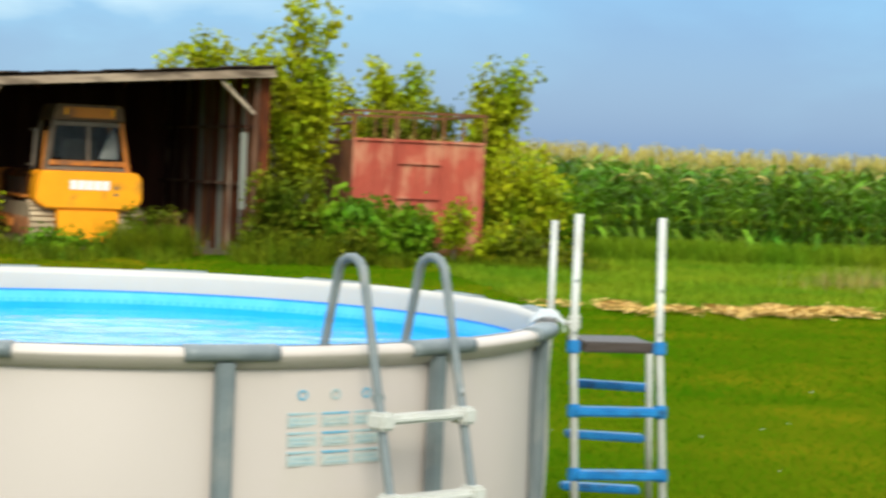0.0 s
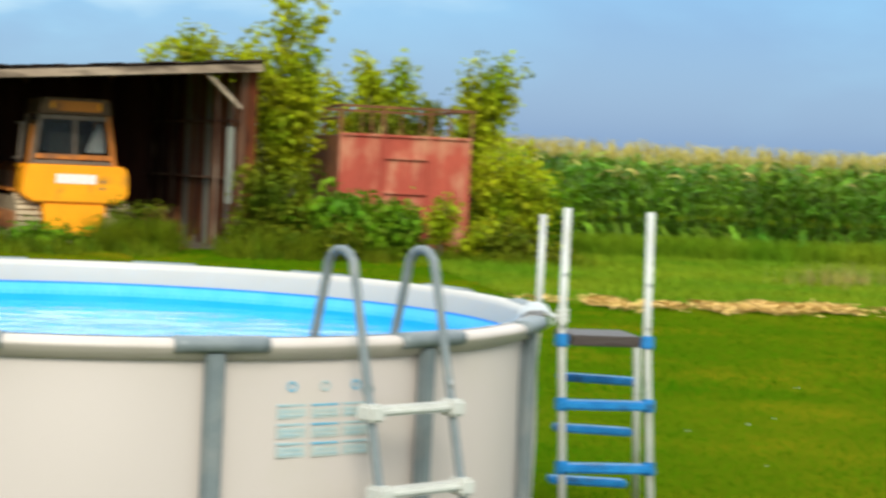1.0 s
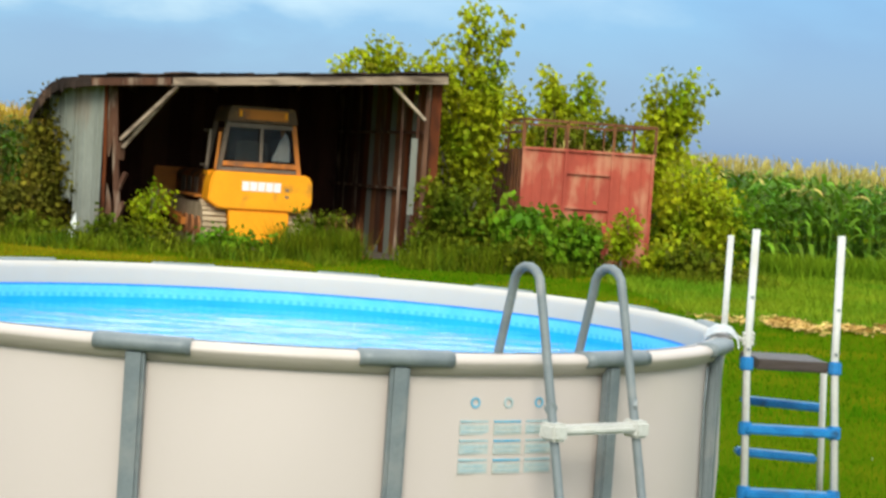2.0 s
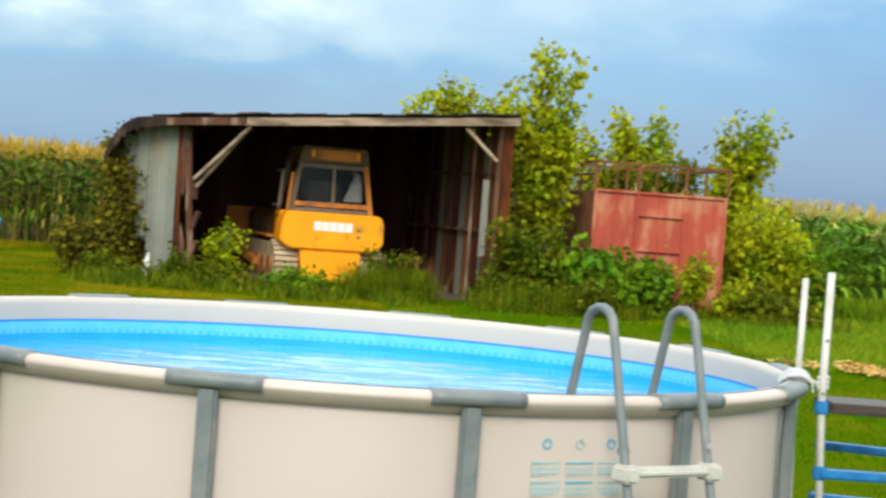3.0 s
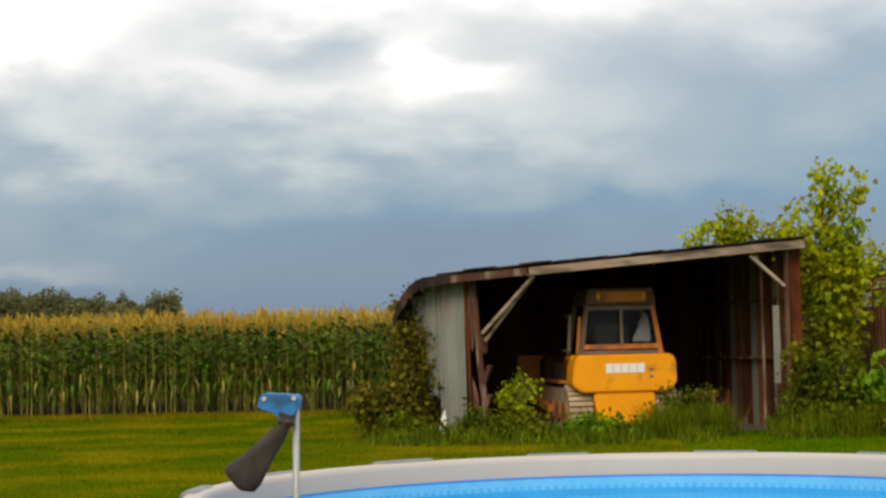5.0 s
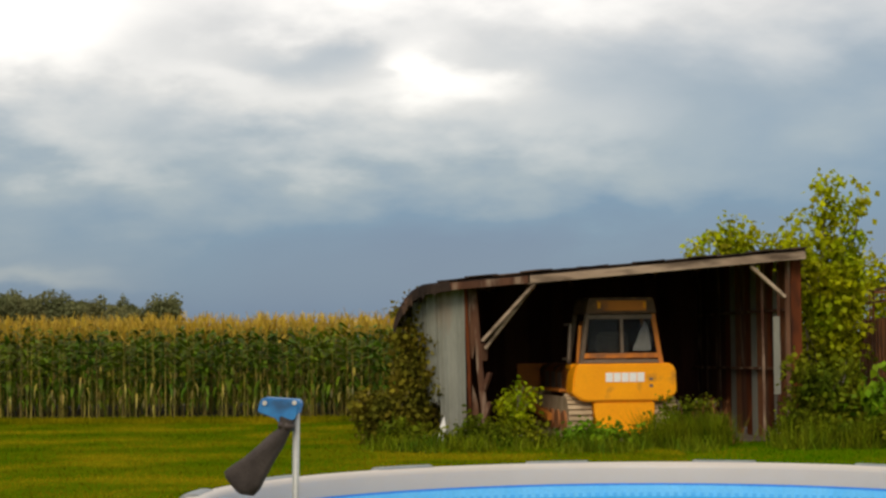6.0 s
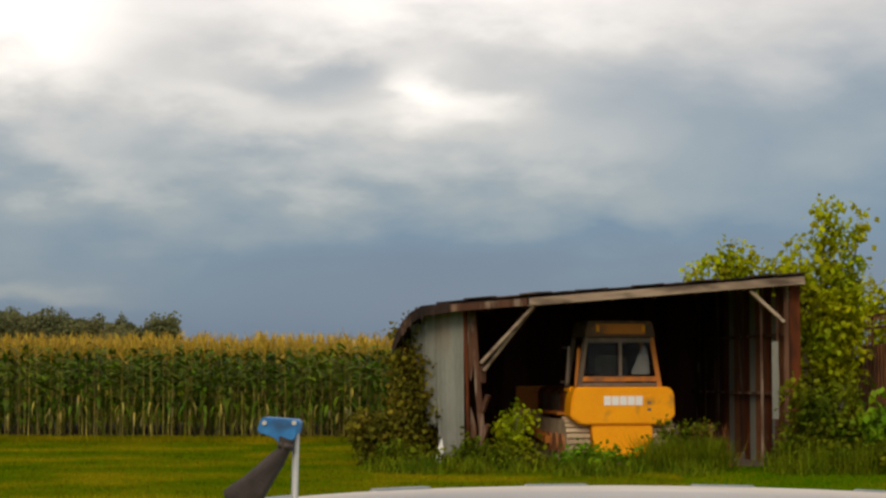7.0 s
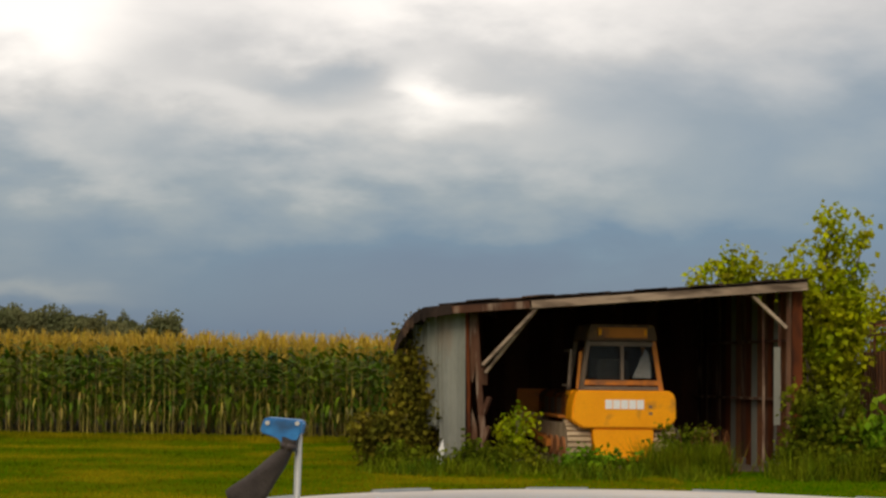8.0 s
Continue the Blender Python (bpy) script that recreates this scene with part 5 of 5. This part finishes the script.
# ---------------- grey hooped pool ladder ----------------
def make_hoop_ladder():
    a = radians(31.4)
    foot = ring(a, POOL_R, 0)
    ld = thing("pool_ladder", (POOL_X + foot[0], POOL_Y + foot[1], 0), "grey tubular pool ladder with white treads hooked over the rim", "ladder", turn=31.4)
    # local: x along the rim, -y outwards
    half = 0.215
    for sx in (-1, 1):
        x = sx * half
        pts = [(x, -0.47, 0.0), (x, -0.30, 0.66), (x, -0.19, 1.10), (x, -0.105, 1.44), (x, -0.085, 1.512)]
        pts += [(x, 0.0 - 0.085 * math.cos(b), 1.512 + 0.085 * math.sin(b)) for b in (0.5, 0.95, 1.4, 1.85, 2.3, 2.75)]
        pts += [(x, 0.09, 1.485), (x, 0.16, 1.20), (x, 0.22, 0.6), (x, 0.26, 0.05)]
        bm = bmesh.new()
        tube(bm, pts, 0.019, 10)
        part("side_rail", bm, GREY_PAINT, ld, smooth=True)
    for z in (0.975, 0.665, 0.355, 0.06):
        y = float(np.interp(z, [0, 0.66, 1.10], [-0.47, -0.30, -0.19]))
        bm = bmesh.new()
        box(bm, (0, y, z), (0.50, 0.085, 0.036))
        part("tread", bm, WHITE_PLASTIC, ld, "white plastic tread", bevel=0.012)
        for sx in (-1, 1):
            bm = bmesh.new()
            box(bm, (sx * half, y - 0.002, z - 0.004), (0.075, 0.10, 0.07))
            part("tread_clamp", bm, WHITE_PLASTIC, ld, bevel=0.012)
    for z in (1.205, 0.90, 0.58):
        y = float(np.interp(-z, [-1.20, -0.6], [0.16, 0.22]))
        bm = bmesh.new()
        box(bm, (0, y, z), (0.40, 0.09, 0.018))
        part("tread", bm, WHITE_PLASTIC, ld, "white plastic tread", bevel=0.006)
    for sx in (-1, 1):
        bm = bmesh.new()
        tube(bm, [(sx * half, -0.20, 1.06), (sx * (half + 0.012), -0.21, 1.06)], 0.026, 8)
        part("bolt", bm, GREY_PAINT, ld)
    return ld


make_hoop_ladder()


# ---------------- white A-frame ladder ----------------
def make_a_frame():
    ld = thing("step_ladder", (2.783, 9.70, 0), "white A-frame pool ladder with blue steps and a dark platform", "ladder")
    front = [((-0.235, -0.36, 0.0), (-0.235, -0.13, 1.10), (-0.235, -0.13, 1.745)), ((0.240, -0.36, 0.0), (0.228, -0.13, 1.10), (0.215, -0.13, 1.74))]
    for p in front:
        bm = bmesh.new()
        tube(bm, p, 0.0200, 10)
        part("front_rail", bm, WHITE_PLASTIC, ld, "white round rail", smooth=True)
    for p in (((-0.225, 0.66, 0.0), (-0.225, 0.43, 1.10), (-0.225, 0.43, 1.69)), ((0.41, 0.50, 0.0), (0.275, 0.20, 1.05))):
        bm = bmesh.new()
        tube(bm, p, 0.0175, 10)
        part("back_rail", bm, WHITE_PLASTIC, ld, "white round rail", smooth=True)
    bm = bmesh.new()
    box(bm, (0.012, 0.06, 1.055), (0.375, 0.38, 0.056))
    part("platform", bm, DARK_BOARD, ld, "dark worn platform board", bevel=0.006)
    for z in (1.055, 0.73, 0.41, 0.09):
        y = -0.36 + 0.23 * z / 1.1
        if z < 1:
            bm = bmesh.new()
            box(bm, (0.0, y, z), (0.485, 0.10, 0.045))
            part("step", bm, BLUE_PLASTIC, ld, "blue plastic step", bevel=0.010)
        for x in (-0.235, 0.23):
            bm = bmesh.new()
            tube(bm, [(x, y - 0.0, z - 0.034), (x, y + 0.008, z + 0.034)], 0.036, 10)
            part("clamp", bm, BLUE_PLASTIC, ld, smooth=False, bevel=0.006)
    for z in (0.79, 0.50, 0.20):
        y = 0.58 - 0.20 * z / 1.1
        bm = bmesh.new()
        box(bm, (0.13, y, z), (0.45, 0.09, 0.042), Matrix.Rotation(radians(2.5), 4, "Y"))
        part("step", bm, BLUE_PLASTIC, ld, "blue plastic step", bevel=0.010)
    for x, z in ((-0.235, 1.13), (-0.235, 1.40), (0.226, 1.13), (0.222, 1.36), (0.23, 0.93)):
        bm = bmesh.new()
        tube(bm, [(x, -0.158, z), (x, -0.142, z)], 0.008, 8)
        part("pin", bm, GREY_PAINT, ld, "dark pin")
    bm = bmesh.new()
    tube(bm, [(-0.235, -0.12, 1.16), (-0.30, -0.14, 1.19), (-0.36, -0.17, 1.205), (-0.42, -0.2, 1.225)], 0.012, 6)
    part("tie_rope", bm, WHITE_PLASTIC, ld, "white tie rope")
    bm = bmesh.new()
    for k in range(3):
        tube(bm, [(-0.265, -0.13, 1.155 + 0.025 * k), (-0.205, -0.13, 1.16 + 0.025 * k)], 0.012, 6)
    part("rope_wrap", bm, WHITE_PLASTIC, ld)
    return ld


make_a_frame()


def make_cloth():
    bm = bmesh.new()
    a = PHASE + 3.45 * STEP
    rows = []
    for i in range(9):
        t = a + (i - 4) * 0.022
        row = []
        for k in range(7):
            b = math.pi * (k / 6) - 0.15
            rr, zz = POOL_R - 0.02 + 0.085 * math.cos(b), RIM - 0.013 + (0.068 + 0.012 * math.sin(i * 1.9)) * math.sin(b) + 0.006 * math.sin(i * 2.3 + k)
            row.append(bm.verts.new(Vector(ring(t, rr, zz)) + Vector((POOL_X, POOL_Y, 0))))
        rows.append(row)
    for p, q in zip(rows, rows[1:]):
        for k in range(6):
            bm.faces.new((p[k], q[k], q[k + 1], p[k + 1]))
    bmesh.ops.solidify(bm, geom=bm.faces[:], thickness=0.008)
    tagged(part("rag", bm, RAG_CLOTH, smooth=True), "crumpled white rag lying over the pool rim", "rag")


make_cloth()


# ---------------- skimmer on its pole ----------------
def make_skimmer():
    sk = thing("pool_skimmer", (-1.335, 7.57, 0), "pole with a blue skimmer head and dark hanging mesh bag", "skimmer")
    bm = bmesh.new()
    tube(bm, [(0.015, -0.03, 0.0), (0.0, 0.0, 0.84)], 0.0225, 10)
    part("lower_pole", bm, POLE_GREY, sk, "pale grey outer pole", smooth=True)
    bm = bmesh.new()
    tube(bm, [(0.0, 0.0, 0.80), (0.012, 0.02, 1.72)], 0.0135, 10)
    part("upper_pole", bm, POLE_GREY, sk, "pale grey inner pole", smooth=True)
    bm = bmesh.new()
    tube(bm, [(0.002, -0.002, 0.73), (0.0, 0.0, 0.815)], 0.026, 12)
    part("grip", bm, BLUE_PLASTIC, sk, "blue locking grip", smooth=True)
    bm = bmesh.new()
    tube(bm, [(0.0, 0.0, 0.815), (0.0, 0.0, 0.832)], 0.028, 12)
    part("collar", bm, MESH_CLOTH, sk)
    bm = bmesh.new()
    # wide flat plate with turned-down ends, and a neck that takes the pole
    prism(bm, [(-0.125, 1.775), (-0.115, 1.782), (0.026, 1.772), (0.034, 1.764), (0.022, 1.712), (0.008, 1.704), (0.004, 1.672), (-0.050, 1.668), (-0.062, 1.704), (-0.132, 1.718), (-0.140, 1.726)], -0.02, 0.07)
    head = part("skimmer_head", bm, BLUE_PLASTIC, sk, "blue plastic vacuum head", bevel=0.007)
    for x in (-0.108, 0.012):
        bm = bmesh.new()
        tube(bm, [(x, -0.028, 1.760), (x, -0.015, 1.760)], 0.0095, 8)
        part("white_cap", bm, WHITE_PLASTIC, head)
    # bag: a limp sleeve that hangs down and aside
    bm = bmesh.new()
    path = [(-0.018, -0.012, 1.700), (-0.026, -0.012, 1.655), (-0.062, -0.010, 1.605), (-0.105, -0.008, 1.560), (-0.150, -0.006, 1.512), (-0.190, -0.004, 1.470), (-0.218, 0.0, 1.440), (-0.232, 0.0, 1.424)]
    half = (0.034, 0.027, 0.036, 0.045, 0.058, 0.074, 0.076, 0.050)
    rows = []
    for i, ((x, y, z), w) in enumerate(zip(path, half)):
        row = []
        for k in range(14):
            b = 2 * math.pi * k / 14
            fold = 1 + 0.22 * math.sin(3 * b + i * 0.7)
            row.append(bm.verts.new((x + w * math.cos(b) * (1.0 if i < 2 else 0.80), y + 0.030 * math.sin(b) * fold, z - w * math.cos(b) * (0.0 if i < 2 else 0.62) + 0.007 * math.sin(2 * b + i))))
        rows.append(row)
    for p, q in zip(rows, rows[1:]):
        for k in range(14):
            bm.faces.new((p[k], p[(k + 1) % 14], q[(k + 1) % 14], q[k]))
    bm.faces.new(rows[-1])
    part("mesh_bag", bm, MESH_CLOTH, sk, "dark brown limp mesh bag", smooth=True)
    bm = bmesh.new()
    tube(bm, [(-0.020, -0.012, 1.680), (-0.026, -0.012, 1.655)], 0.034, 12)
    part("bag_tie", bm, DARK_BOARD, sk, "dark cord tie", smooth=True)
    return sk


make_skimmer()


# ---------------- white filter can on the rim ----------------
def make_filter():
    fc = thing("filter_can", (-2.305, 9.40, 0), "white plastic pool filter can hung outside the rim", "filter")
    bm = bmesh.new()
    tube(bm, [(-0.015, 0, 0.60), (0.0, 0, 0.85), (0.012, 0, 1.09)], [0.104, 0.110, 0.115], 20)
    part("body", bm, BRIGHT_PLASTIC, fc, smooth=False, bevel=0.004)
    bm = bmesh.new()
    tube(bm, [(-0.018, 0, 0.555), (-0.017, 0, 0.60)], [0.132, 0.126], 20)
    part("bottom_flange", bm, BRIGHT_PLASTIC, fc, bevel=0.006)
    bm = bmesh.new()
    tube(bm, [(0.012, 0, 1.09), (0.013, 0, 1.115)], [0.122, 0.120], 20)
    part("lid", bm, BRIGHT_PLASTIC, fc, bevel=0.005)
    bm = bmesh.new()
    tube(bm, [(-0.06, -0.0, 1.14), (0.05, 0.0, 1.15)], 0.032, 10)
    part("pipe_elbow", bm, RUST, fc, "rusty brown pipe end", smooth=True)
    bm = bmesh.new()
    bar(bm, (0.07, 0, 1.10), (0.20, 0.0, 1.16), 0.03, 0.06)
    part("bracket", bm, GREY_PAINT, fc)
    bm = bmesh.new()
    tube(bm, [(-0.10, -0.09, 1.06), (-0.085, -0.125, 0.96), (-0.04, -0.145, 0.87), (0.03, -0.145, 0.78), (0.09, -0.12, 0.70), (0.13, -0.08, 0.62)], 0.008, 6)
    part("hose", bm, HOSE_GREY, fc, "thin grey hose across the can", smooth=True)
    return fc


make_filter()
